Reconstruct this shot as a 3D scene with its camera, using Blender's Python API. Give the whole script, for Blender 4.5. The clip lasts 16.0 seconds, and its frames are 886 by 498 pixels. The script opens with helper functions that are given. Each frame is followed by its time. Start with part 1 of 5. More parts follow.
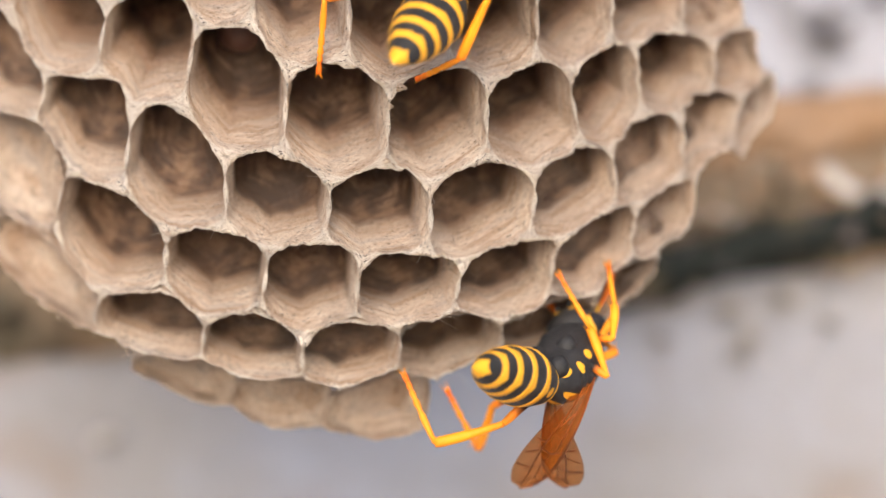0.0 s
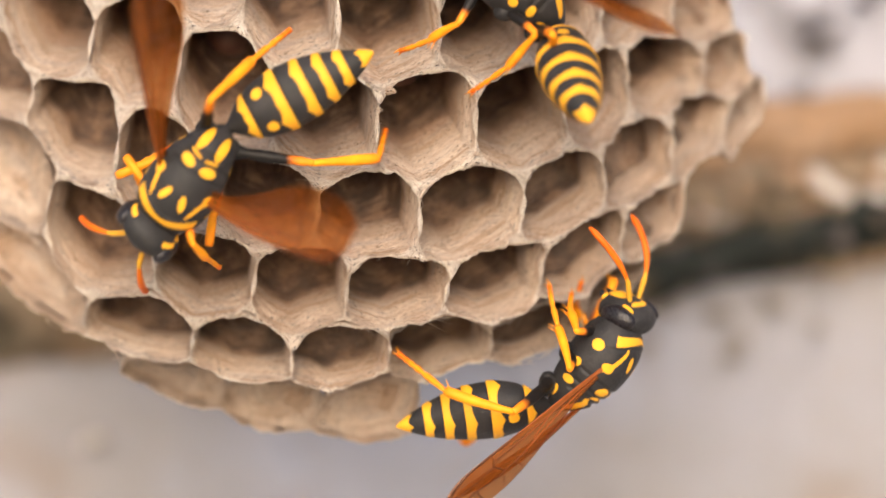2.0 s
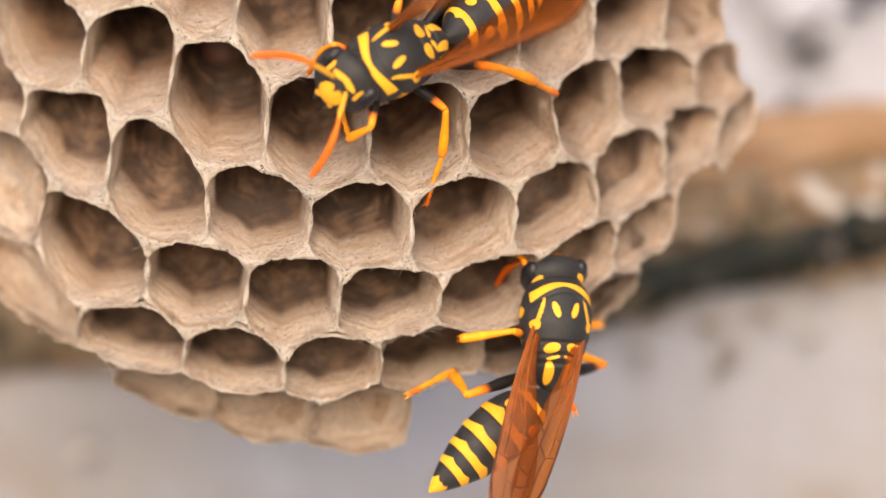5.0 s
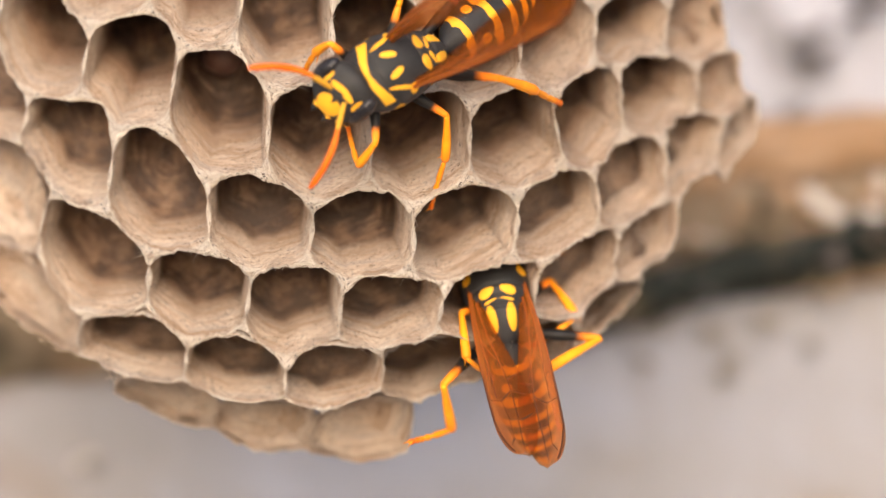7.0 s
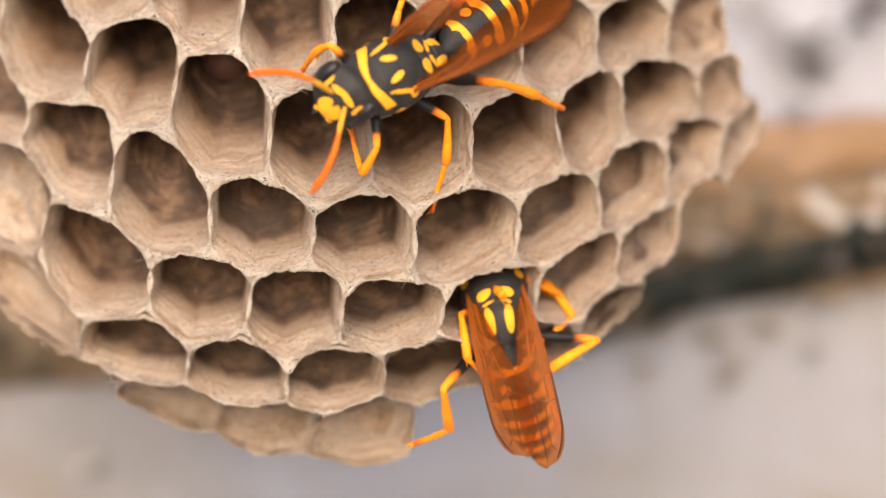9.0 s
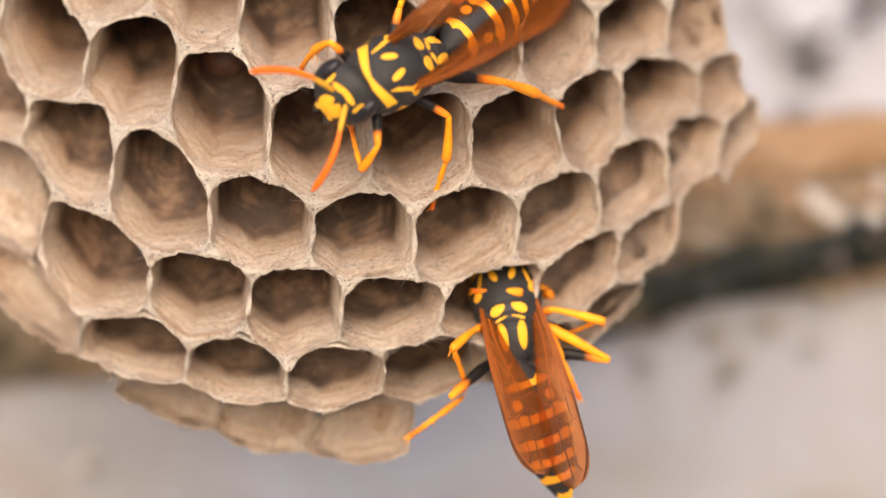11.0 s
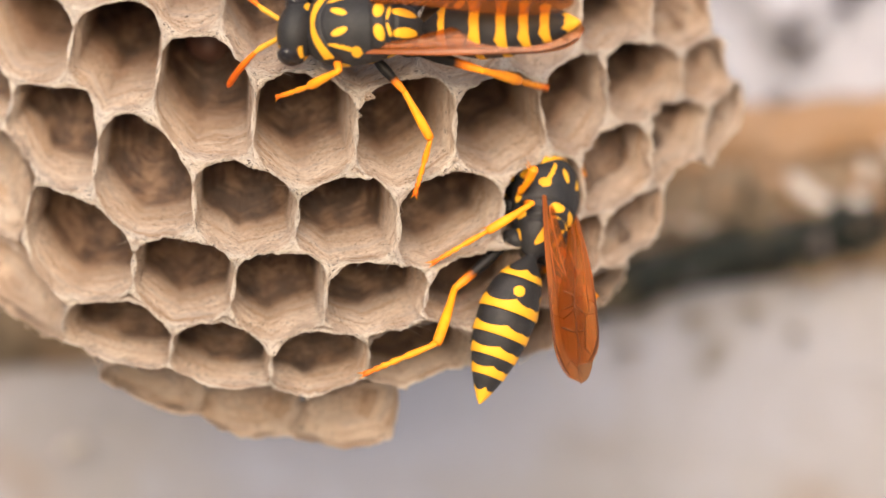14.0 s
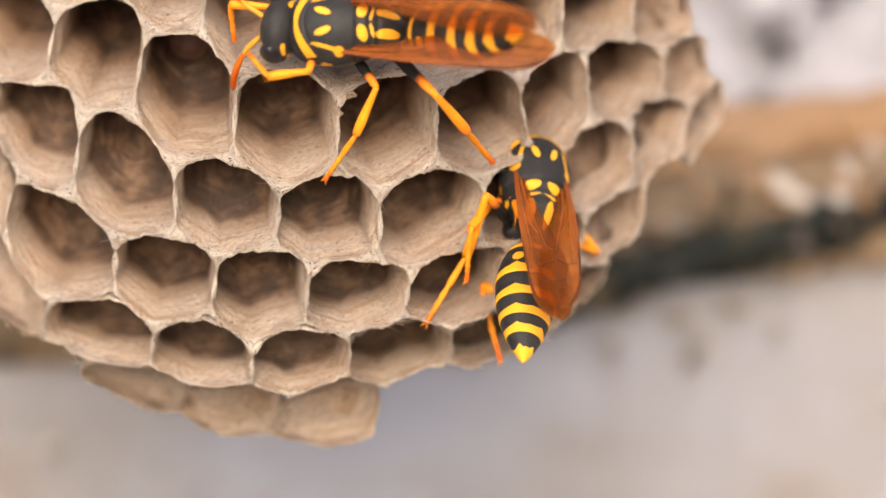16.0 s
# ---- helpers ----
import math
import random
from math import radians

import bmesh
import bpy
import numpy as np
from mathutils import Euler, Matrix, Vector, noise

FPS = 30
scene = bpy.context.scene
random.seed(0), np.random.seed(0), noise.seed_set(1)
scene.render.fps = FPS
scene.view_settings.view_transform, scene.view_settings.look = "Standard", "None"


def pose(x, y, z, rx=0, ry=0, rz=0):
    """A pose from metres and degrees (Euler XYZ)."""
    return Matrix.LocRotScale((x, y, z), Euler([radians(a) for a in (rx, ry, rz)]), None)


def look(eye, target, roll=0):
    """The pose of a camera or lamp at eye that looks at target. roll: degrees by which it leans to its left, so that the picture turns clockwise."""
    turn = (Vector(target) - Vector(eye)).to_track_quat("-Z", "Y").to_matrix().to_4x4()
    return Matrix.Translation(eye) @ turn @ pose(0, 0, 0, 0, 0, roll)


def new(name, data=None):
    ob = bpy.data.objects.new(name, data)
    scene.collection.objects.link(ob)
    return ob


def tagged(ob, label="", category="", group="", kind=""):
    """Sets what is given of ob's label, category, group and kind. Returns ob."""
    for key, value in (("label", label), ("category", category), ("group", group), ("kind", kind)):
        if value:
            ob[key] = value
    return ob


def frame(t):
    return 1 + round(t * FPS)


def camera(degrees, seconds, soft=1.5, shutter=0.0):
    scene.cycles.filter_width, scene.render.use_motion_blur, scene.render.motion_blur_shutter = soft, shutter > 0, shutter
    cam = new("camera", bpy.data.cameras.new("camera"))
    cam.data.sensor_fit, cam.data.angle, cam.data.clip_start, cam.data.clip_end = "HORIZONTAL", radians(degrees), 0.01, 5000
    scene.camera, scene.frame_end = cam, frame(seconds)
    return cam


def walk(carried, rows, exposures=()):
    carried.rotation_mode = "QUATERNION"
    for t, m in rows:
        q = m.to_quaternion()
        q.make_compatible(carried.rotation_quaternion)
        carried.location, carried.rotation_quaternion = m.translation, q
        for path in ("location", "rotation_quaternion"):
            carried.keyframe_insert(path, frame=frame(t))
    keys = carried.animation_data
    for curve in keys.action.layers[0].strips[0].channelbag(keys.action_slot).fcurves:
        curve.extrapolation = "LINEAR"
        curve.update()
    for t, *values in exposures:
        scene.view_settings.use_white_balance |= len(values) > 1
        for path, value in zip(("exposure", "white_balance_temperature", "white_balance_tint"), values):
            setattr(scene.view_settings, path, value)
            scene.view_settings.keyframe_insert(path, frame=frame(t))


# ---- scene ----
MM = 0.001

# ---- camera: a hand-held macro lens that only turns ----
cam = camera(16.73, 16.0, soft=1.5, shutter=0.5)
cam.data.dof.use_dof = True
cam.data.dof.focus_distance = 0.1597
cam.data.dof.aperture_fstop = 20.0
EYE = (0.0, -0.160, 0.0)


def aimed(yaw, pitch):
    """The camera at its one place, turned by small angles in degrees to the right and up."""
    return pose(*EYE, 90 + pitch, 0, -yaw)


walk(cam, [
    (0, aimed(-0.312, -0.473)),
    (0.5, aimed(-0.258, -0.462)),
    (1, aimed(-0.215, -0.462)),
    (1.5, aimed(-0.161, -0.430)),
    (2, aimed(-0.107, -0.408)),
    (2.5, aimed(-0.054, -0.397)),
    (3, aimed(-0.011, -0.365)),
    (3.5, aimed(0.021, -0.333)),
    (4, aimed(0.048, -0.301)),
    (6.5, aimed(0.021, -0.064)),
    (7, aimed(0.011, -0.043)),
    (7.5, aimed(-0.000, -0.016)),
    (8, aimed(-0.000, 0.000)),
    (8.5, aimed(-0.000, 0.021)),
    (9, aimed(-0.016, 0.032)),
    (11.5, aimed(-0.000, -0.032)),
    (12, aimed(0.032, -0.064)),
    (12.5, aimed(0.064, -0.118)),
    (13, aimed(0.129, -0.193)),
    (13.5, aimed(0.204, -0.252)),
    (14, aimed(0.290, -0.301)),
    (14.5, aimed(0.397, -0.333)),
    (15, aimed(0.494, -0.338)),
    (15.5, aimed(0.580, -0.344)),
    (16, aimed(0.645, -0.338)),
], exposures=[(0.0, 0.83, 6050, 10.3), (0.5, 0.83, 6250, 11.3), (1.3, 0.83, 6600, 12.3), (13.0, 0.83, 6600, 12.3), (15.0, 0.83, 6530, 12), (16.0, 0.83, 6500, 12)])

# ---- daylight ----
world = bpy.data.worlds.new("sky")
scene.world = world
world.use_nodes = True
sky = world.node_tree.nodes.new("ShaderNodeTexSky")
sky.sky_type = 'NISHITA'
sky.sun_disc = False
sky.sun_elevation = radians(19.9)
sky.sun_rotation = radians(181.8)
sky.air_density = 1.0
sky.dust_density = 2.5
world.node_tree.nodes["Background"].inputs[1].default_value = 0.15
world.node_tree.links.new(sky.outputs[0], world.node_tree.nodes["Background"].inputs[0])
lamp = bpy.data.lights.new("sun", 'SUN')
lamp.energy = 2.2
lamp.angle = radians(50)
lamp.color = (1.0, 0.89, 0.78)
sun = new("sun", lamp)
sun.matrix_world = look((-0.05, -1.6, 0.58), (0, 0, 0))


# ---- material helpers ----
class Nodes:
    """A short way to write a node material."""

    def __init__(self, name):
        self.mat = bpy.data.materials.new(name)
        self.mat.use_nodes = True
        self.tree = self.mat.node_tree
        self.bsdf = self.tree.nodes["Principled BSDF"]

    def add(self, kind, **values):
        node = self.tree.nodes.new(kind)
        for key, value in values.items():
            node.inputs[key.replace("_", " ")].default_value = value
        return node

    def link(self, a, b):
        self.tree.links.new(a, b)

    def noise(self, vector, scale, detail=4.0, rough=0.55):
        node = self.add("ShaderNodeTexNoise", Scale=scale, Detail=detail, Roughness=rough)
        self.link(vector, node.inputs["Vector"])
        return node.outputs["Fac"]

    def mapped(self, vector, sx, sy, sz):
        node = self.add("ShaderNodeMapping", Scale=(sx, sy, sz))
        self.link(vector, node.inputs["Vector"])
        return node.outputs["Vector"]

    def ramp(self, fac, stops):
        node = self.tree.nodes.new("ShaderNodeValToRGB")
        band = node.color_ramp
        while len(band.elements) < len(stops):
            band.elements.new(0.5)
        for e, (at, col) in zip(band.elements, stops):
            e.position = at
            e.color = (*col, 1) if len(col) == 3 else col
        self.link(fac, node.inputs[0])
        return node.outputs[0]

    def mix(self, fac, a, b, how='MIX'):
        node = self.tree.nodes.new("ShaderNodeMix")
        node.data_type = 'RGBA'
        node.blend_type = how
        for value, slot in ((fac, 0), (a, 6), (b, 7)):
            if isinstance(value, bpy.types.NodeSocket):
                self.link(value, node.inputs[slot])
            else:
                node.inputs[slot].default_value = value if slot == 0 else (*value, 1)
        return node.outputs[2]

    def math(self, how, a, b=0.0):
        node = self.tree.nodes.new("ShaderNodeMath")
        node.operation = how
        for slot, value in enumerate((a, b)):
            if isinstance(value, bpy.types.NodeSocket):
                self.link(value, node.inputs[slot])
            else:
                node.inputs[slot].default_value = value
        return node.outputs[0]

    def bump(self, height, strength, distance):
        node = self.add("ShaderNodeBump", Strength=strength, Distance=distance)
        self.link(height, node.inputs["Height"])
        self.link(node.outputs[0], self.bsdf.inputs["Normal"])

    def coords(self, which):
        return self.tree.nodes.new("ShaderNodeTexCoord").outputs[which]

    def attribute(self, name):
        node = self.tree.nodes.new("ShaderNodeAttribute")
        node.attribute_name = name
        return node.outputs["Fac"]

    def done(self, color, rough=0.6, **more):
        for key, value in (("Base Color", color), ("Roughness", rough)):
            if isinstance(value, bpy.types.NodeSocket):
                self.link(value, self.bsdf.inputs[key])
            else:
                self.bsdf.inputs[key].default_value = (*value, 1) if key == "Base Color" else value
        for key, value in more.items():
            self.bsdf.inputs[key.replace("_", " ")].default_value = value
        return self.mat


def paper():
    """Chewed wood fibre: strands that run round the cell, in bands of grey, tan and brown."""
    n = Nodes("wasp_paper")
    uv = n.coords("UV")
    info = n.tree.nodes.new("ShaderNodeObjectInfo").outputs["Random"]
    shift = n.tree.nodes.new("ShaderNodeCombineXYZ")
    n.link(n.math('MULTIPLY', info, 40.0), shift.inputs[0])
    n.link(n.math('MULTIPLY', info, 91.0), shift.inputs[1])
    moved = n.tree.nodes.new("ShaderNodeVectorMath")
    n.link(uv, moved.inputs[0]), n.link(shift.outputs[0], moved.inputs[1])
    p = moved.outputs[0]
    warp = n.tree.nodes.new("ShaderNodeTexNoise")
    warp.inputs["Scale"].default_value = 0.55
    n.link(p, warp.inputs["Vector"])
    bent = n.tree.nodes.new("ShaderNodeVectorMath")
    bent.operation = 'MULTIPLY_ADD'
    bent.inputs[1].default_value = (0.25, 0.75, 0.0)
    n.link(warp.outputs["Color"], bent.inputs[0]), n.link(p, bent.inputs[2])
    q = bent.outputs[0]
    # layers of paper, each from another load of fibre: long bands round the cell
    layers = n.noise(n.mapped(q, 0.16, 1.5, 1), 1.0, 4.0, 0.6)
    loads = n.noise(n.mapped(q, 0.30, 3.4, 1), 1.0, 4.0, 0.65)
    patch = n.noise(n.coords("Object"), 330.0, 4.0, 0.6)
    fibres = n.noise(n.mapped(q, 2.8, 11.0, 1), 1.0, 8.0, 0.74)
    turned = n.add("ShaderNodeMapping", Rotation=(0, 0, 0.5), Scale=(3.4, 13.0, 1))
    n.link(q, turned.inputs["Vector"])
    cross = n.noise(turned.outputs["Vector"], 1.0, 7.0, 0.78)
    fine = n.noise(n.mapped(q, 3.0, 21.0, 1), 1.0, 4.0, 0.75)
    blot = n.noise(n.coords("Object"), 190.0, 3.0)
    bands = n.math('ADD', n.math('MULTIPLY', layers, 0.45), n.math('ADD', n.math('MULTIPLY', loads, 0.35), n.math('MULTIPLY', patch, 0.2)))
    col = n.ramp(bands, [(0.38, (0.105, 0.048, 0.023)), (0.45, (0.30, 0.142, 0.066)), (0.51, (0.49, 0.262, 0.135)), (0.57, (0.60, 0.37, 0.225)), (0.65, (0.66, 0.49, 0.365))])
    # some loads are of grey weathered wood
    col = n.mix(n.ramp(loads, [(0.52, (0, 0, 0)), (0.60, (0.4, 0.4, 0.4))]), col, (0.52, 0.40, 0.34))
    col = n.mix(n.ramp(cross, [(0.51, (0, 0, 0)), (0.56, (0.7, 0.7, 0.7))]), col, (0.62, 0.46, 0.34))
    col = n.mix(n.ramp(fibres, [(0.41, (0.9, 0.9, 0.9)), (0.455, (0, 0, 0))]), col, (0.15, 0.072, 0.036))
    col = n.mix(n.ramp(fine, [(0.54, (0, 0, 0)), (0.62, (0.5, 0.5, 0.5))]), col, (0.68, 0.53, 0.42))
    col = n.mix(n.ramp(blot, [(0.38, (0.5, 0.5, 0.5)), (0.60, (0, 0, 0))]), col, (0.27, 0.145, 0.08))
    # paler towards the mouth: newer paper, and light on the walls put into colour
    fresh_lit = n.attribute("fresh_lit")
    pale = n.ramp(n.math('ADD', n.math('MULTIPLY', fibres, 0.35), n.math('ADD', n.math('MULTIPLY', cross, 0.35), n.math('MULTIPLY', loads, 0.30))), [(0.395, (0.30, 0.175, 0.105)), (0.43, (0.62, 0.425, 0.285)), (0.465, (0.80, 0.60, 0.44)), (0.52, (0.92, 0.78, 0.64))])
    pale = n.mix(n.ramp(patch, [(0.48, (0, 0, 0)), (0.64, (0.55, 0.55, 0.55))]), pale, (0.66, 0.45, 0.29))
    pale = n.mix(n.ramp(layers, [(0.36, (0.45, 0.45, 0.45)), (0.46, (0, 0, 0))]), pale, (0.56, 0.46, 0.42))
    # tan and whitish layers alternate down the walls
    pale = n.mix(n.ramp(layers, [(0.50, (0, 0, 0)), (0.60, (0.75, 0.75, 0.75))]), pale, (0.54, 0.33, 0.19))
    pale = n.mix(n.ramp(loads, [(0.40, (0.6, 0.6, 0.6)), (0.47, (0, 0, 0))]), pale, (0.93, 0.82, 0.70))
    col = n.mix(n.math('MULTIPLY', fresh_lit, 0.97), col, pale)
    # the lip: new pulp, almost white, the light on rims painted in
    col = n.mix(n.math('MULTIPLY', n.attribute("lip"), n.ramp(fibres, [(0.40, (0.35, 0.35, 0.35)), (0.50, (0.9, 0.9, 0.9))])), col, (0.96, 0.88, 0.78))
    # brood dirt on a cell's floor, with the shade of the depth painted in
    soil_shade = n.ramp(n.math('ADD', n.math('MULTIPLY', n.noise(n.coords("Object"), 700.0, 4.0), 0.6), n.math('MULTIPLY', loads, 0.4)), [(0.42, (0.060, 0.028, 0.014)), (0.5, (0.16, 0.082, 0.043)), (0.58, (0.34, 0.20, 0.115))])
    col = n.mix(n.math('MULTIPLY', n.attribute("depth_shade"), 0.88), col, soil_shade)
    # shade in the spaces between strands, multiplied into the colour over all layers
    gap_shade = n.mix(0.9, n.ramp(fibres, [(0.37, (0.36, 0.27, 0.21)), (0.46, (1, 1, 1))]), n.ramp(cross, [(0.38, (0.45, 0.36, 0.29)), (0.46, (1, 1, 1))]), 'MULTIPLY')
    col = n.mix(0.85, col, gap_shade, 'MULTIPLY')
    # small open pits between the strands, dented and coloured dark
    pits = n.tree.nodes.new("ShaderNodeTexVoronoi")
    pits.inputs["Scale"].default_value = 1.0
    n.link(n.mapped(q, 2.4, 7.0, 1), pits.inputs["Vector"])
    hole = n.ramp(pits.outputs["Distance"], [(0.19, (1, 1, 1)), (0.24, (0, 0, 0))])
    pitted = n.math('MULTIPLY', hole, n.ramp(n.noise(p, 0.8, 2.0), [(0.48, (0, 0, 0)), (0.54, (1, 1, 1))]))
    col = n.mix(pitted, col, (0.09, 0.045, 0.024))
    height = n.math('ADD', n.math('ADD', n.math('ADD', fibres, n.math('MULTIPLY', cross, 0.7)), n.math('ADD', n.math('MULTIPLY', fine, 0.4), n.math('MULTIPLY', loads, 1.2))), n.math('MULTIPLY', pitted, -1.0))
    n.bump(height, 1.0, 0.00034)
    return n.done(col, 0.85, Specular_IOR_Level=0.2, Sheen_Weight=0.1)


def plaster(name, light, mid, dark, spots):
    n = Nodes(name)
    p = n.coords("Object")
    big = n.noise(p, 28.0, 4.0)
    fine = n.noise(p, 260.0, 5.0, 0.7)
    col = n.ramp(big, [(0.40, mid), (0.58, light)])
    col = n.mix(n.ramp(n.noise(p, 95.0, 4.0), [(0.54, (0, 0, 0)), (0.66, (spots,) * 3)]), col, dark)
    col = n.mix(0.25, col, n.ramp(fine, [(0.3, mid), (0.7, light)]))
    n.bump(n.math('ADD', fine, big), 0.6, 0.002)
    return n.done(col, 0.9, Specular_IOR_Level=0.2)


def chitin(name, dark, mark, rough):
    """Shining black body with yellow marks; fine short hair takes some gloss off."""
    n = Nodes(name)
    p = n.coords("Object")
    grain = n.noise(p, 9000.0, 3.0)
    tone = n.noise(p, 900.0, 3.0)
    yes = n.ramp(n.attribute("mark"), [(0.42, (0, 0, 0)), (0.58, (1, 1, 1))])
    yellow = n.mix(tone, mark, (mark[0] * 0.92, mark[1] * 0.78, mark[2] * 0.5))
    black = n.mix(n.ramp(tone, [(0.4, (0, 0, 0)), (0.7, (1, 1, 1))]), dark, (dark[0] * 1.7 + 0.002, dark[1] * 1.6 + 0.002, dark[2] * 1.6 + 0.002))
    n.bump(n.math('ADD', grain, n.noise(p, 4200.0, 2.0)), 0.45, 0.00006)
    r = n.ramp(grain, [(0.3, (rough - 0.08,) * 3), (0.7, (rough + 0.12,) * 3)])
    return n.done(n.mix(yes, black, yellow), r, Specular_IOR_Level=0.32)


def leg_skin(name, a, b, c, mid=0.53):
    """Colour along the limb, from its root to its tip."""
    n = Nodes(name)
    p = n.coords("Object")
    along = n.attribute("along")
    wob = n.math('ADD', along, n.math('MULTIPLY', n.math('SUBTRACT', n.noise(p, 1500.0, 2.0), 0.5), 0.10))
    col = n.ramp(wob, [(0.0, a), (mid - 0.07, a), (mid + 0.07, b), (1.0, c)])
    tint = n.noise(p, 2500.0, 3.0)
    col = n.mix(n.math('MULTIPLY', tint, 0.5), col, (0.62, 0.42, 0.30), 'MULTIPLY')
    n.bump(n.noise(p, 8000.0, 2.0), 0.3, 0.00005)
    return n.done(col, 0.52, Specular_IOR_Level=0.22)


def wing_skin():
    n = Nodes("wing_membrane")
    p = n.coords("Object")
    streak = n.noise(n.mapped(p, 120.0, 1500.0, 400.0), 1.0, 4.0)
    col = n.ramp(streak, [(0.3, (0.19, 0.048, 0.006)), (0.55, (0.32, 0.092, 0.011)), (0.75, (0.44, 0.16, 0.026))])
    n.bump(streak, 0.4, 0.00006)
    n.done(col, 0.32)
    clear = n.tree.nodes.new("ShaderNodeBsdfTransparent")
    clear.inputs[0].default_value = (0.84, 0.63, 0.42, 1)
    both = n.tree.nodes.new("ShaderNodeMixShader")
    n.link(n.ramp(n.attribute("dense"), [(0.0, (0.03,) * 3), (1.0, (0.64,) * 3)]), both.inputs[0])
    n.link(clear.outputs[0], both.inputs[1]), n.link(n.bsdf.outputs[0], both.inputs[2])
    n.link(both.outputs[0], n.tree.nodes["Material Output"].inputs["Surface"])
    return n.mat


PAPER = paper()
PLASTER_UP = plaster("pale_plaster", (0.370, 0.375, 0.430), (0.305, 0.305, 0.345), (0.10, 0.085, 0.08), 0.9)
PLASTER_LOW = plaster("grey_plaster", (0.330, 0.345, 0.420), (0.240, 0.226, 0.232), (0.21, 0.165, 0.135), 0.7)
LEDGE = plaster("weathered_board", (0.32, 0.20, 0.12), (0.22, 0.132, 0.072), (0.36, 0.28, 0.22), 0.7)
CRUMBLE = plaster("crumbled_mortar", (0.36, 0.29, 0.22), (0.15, 0.10, 0.06), (0.03, 0.03, 0.02), 1.0)
SOOT = plaster("soot", (0.15, 0.13, 0.13), (0.10, 0.085, 0.085), (0.09, 0.08, 0.08), 0.5)
DUST = plaster("wall_dust", (0.27, 0.235, 0.215), (0.21, 0.18, 0.16), (0.15, 0.12, 0.11), 0.5)
LIME = plaster("lime", (0.60, 0.55, 0.52), (0.46, 0.42, 0.40), (0.40, 0.37, 0.35), 0.5)
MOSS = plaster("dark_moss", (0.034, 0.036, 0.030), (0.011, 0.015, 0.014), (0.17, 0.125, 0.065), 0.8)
GROUND = plaster("bare_ground", (0.48, 0.44, 0.38), (0.36, 0.32, 0.27), (0.22, 0.20, 0.15), 0.6)
STEM = plaster("dark_stalk", (0.10, 0.07, 0.05), (0.05, 0.035, 0.025), (0.03, 0.02, 0.02), 0.5)
def grub_skin():
    n = Nodes("grub_skin")
    tone = n.noise(n.coords("Object"), 700.0, 3.0)
    n.bump(tone, 0.3, 0.0002)
    return n.done(n.ramp(tone, [(0.35, (0.16, 0.085, 0.065)), (0.65, (0.24, 0.14, 0.11))]), 0.4)


GRUB = grub_skin()
BODY = chitin("black_yellow_chitin", (0.0155, 0.015, 0.0155), (0.79, 0.41, 0.022), 0.58)
EYE_BLACK = chitin("compound_eye", (0.010, 0.009, 0.011), (0.02, 0.02, 0.02), 0.28)
FEMUR = leg_skin("femur_black_to_orange", (0.009, 0.008, 0.008), (0.88, 0.24, 0.012), (0.92, 0.32, 0.014), 0.74)
SHIN = leg_skin("tibia_yellow_orange", (0.95, 0.34, 0.010), (0.95, 0.38, 0.012), (0.92, 0.27, 0.010))
FOOT = leg_skin("tarsus_orange", (0.88, 0.31, 0.013), (0.86, 0.24, 0.012), (0.74, 0.13, 0.008))
FEELER = leg_skin("antenna_orange", (0.64, 0.15, 0.006), (0.68, 0.13, 0.003), (0.68, 0.12, 0.002))
SCAPE = leg_skin("antenna_root", (0.62, 0.34, 0.03), (0.16, 0.08, 0.02), (0.35, 0.14, 0.02))
WING = wing_skin()
VEIN = leg_skin("wing_vein", (0.26, 0.07, 0.012), (0.09, 0.028, 0.008), (0.035, 0.014, 0.007))


# ---- mesh helpers; all shapes are written in millimetres ----
def mesh_of(name, verts, faces, materials, attributes=(), uvs=None, smooth=True, slots=None):
    me = bpy.data.meshes.new(name)
    me.from_pydata([tuple(c * MM for c in v) for v in verts], [], faces)
    for m in materials:
        me.materials.append(m)
    for key, values in attributes:
        me.attributes.new(key, 'FLOAT', 'POINT').data.foreach_set("value", np.asarray(values, dtype=np.float32))
    if uvs is not None:
        layer = me.uv_layers.new(name="strand")
        loops = np.empty(len(me.loops), dtype=np.int32)
        me.loops.foreach_get("vertex_index", loops)
        layer.data.foreach_set("uv", np.asarray(uvs, dtype=np.float32)[loops].ravel())
    if smooth:
        me.polygons.foreach_set("use_smooth", [True] * len(me.polygons))
    if slots is not None:
        me.polygons.foreach_set("material_index", slots)
    me.update()
    return me


def part(name, me, parent, label="", at=(0, 0, 0), turn=None):
    ob = new(name, me)
    ob.parent = parent
    ob.matrix_basis = Matrix.Translation([c * MM for c in at]) @ (turn.to_4x4() if turn else Matrix())
    if label:
        ob["label"] = label
    return ob


def rings_to_mesh(name, rings, materials, attributes=(), cap=True):
    """Joins rings of equal length into a closed skin."""
    n = len(rings[0])
    verts = [p for r in rings for p in r]
    faces = []
    for i in range(len(rings) - 1):
        for j in range(n):
            k = (j + 1) % n
            faces.append((i * n + j, i * n + k, (i + 1) * n + k, (i + 1) * n + j))
    if cap:
        faces.append(tuple(range(n))[::-1])
        faces.append(tuple(range((len(rings) - 1) * n, len(rings) * n)))
    return mesh_of(name, verts, faces, materials, attributes)


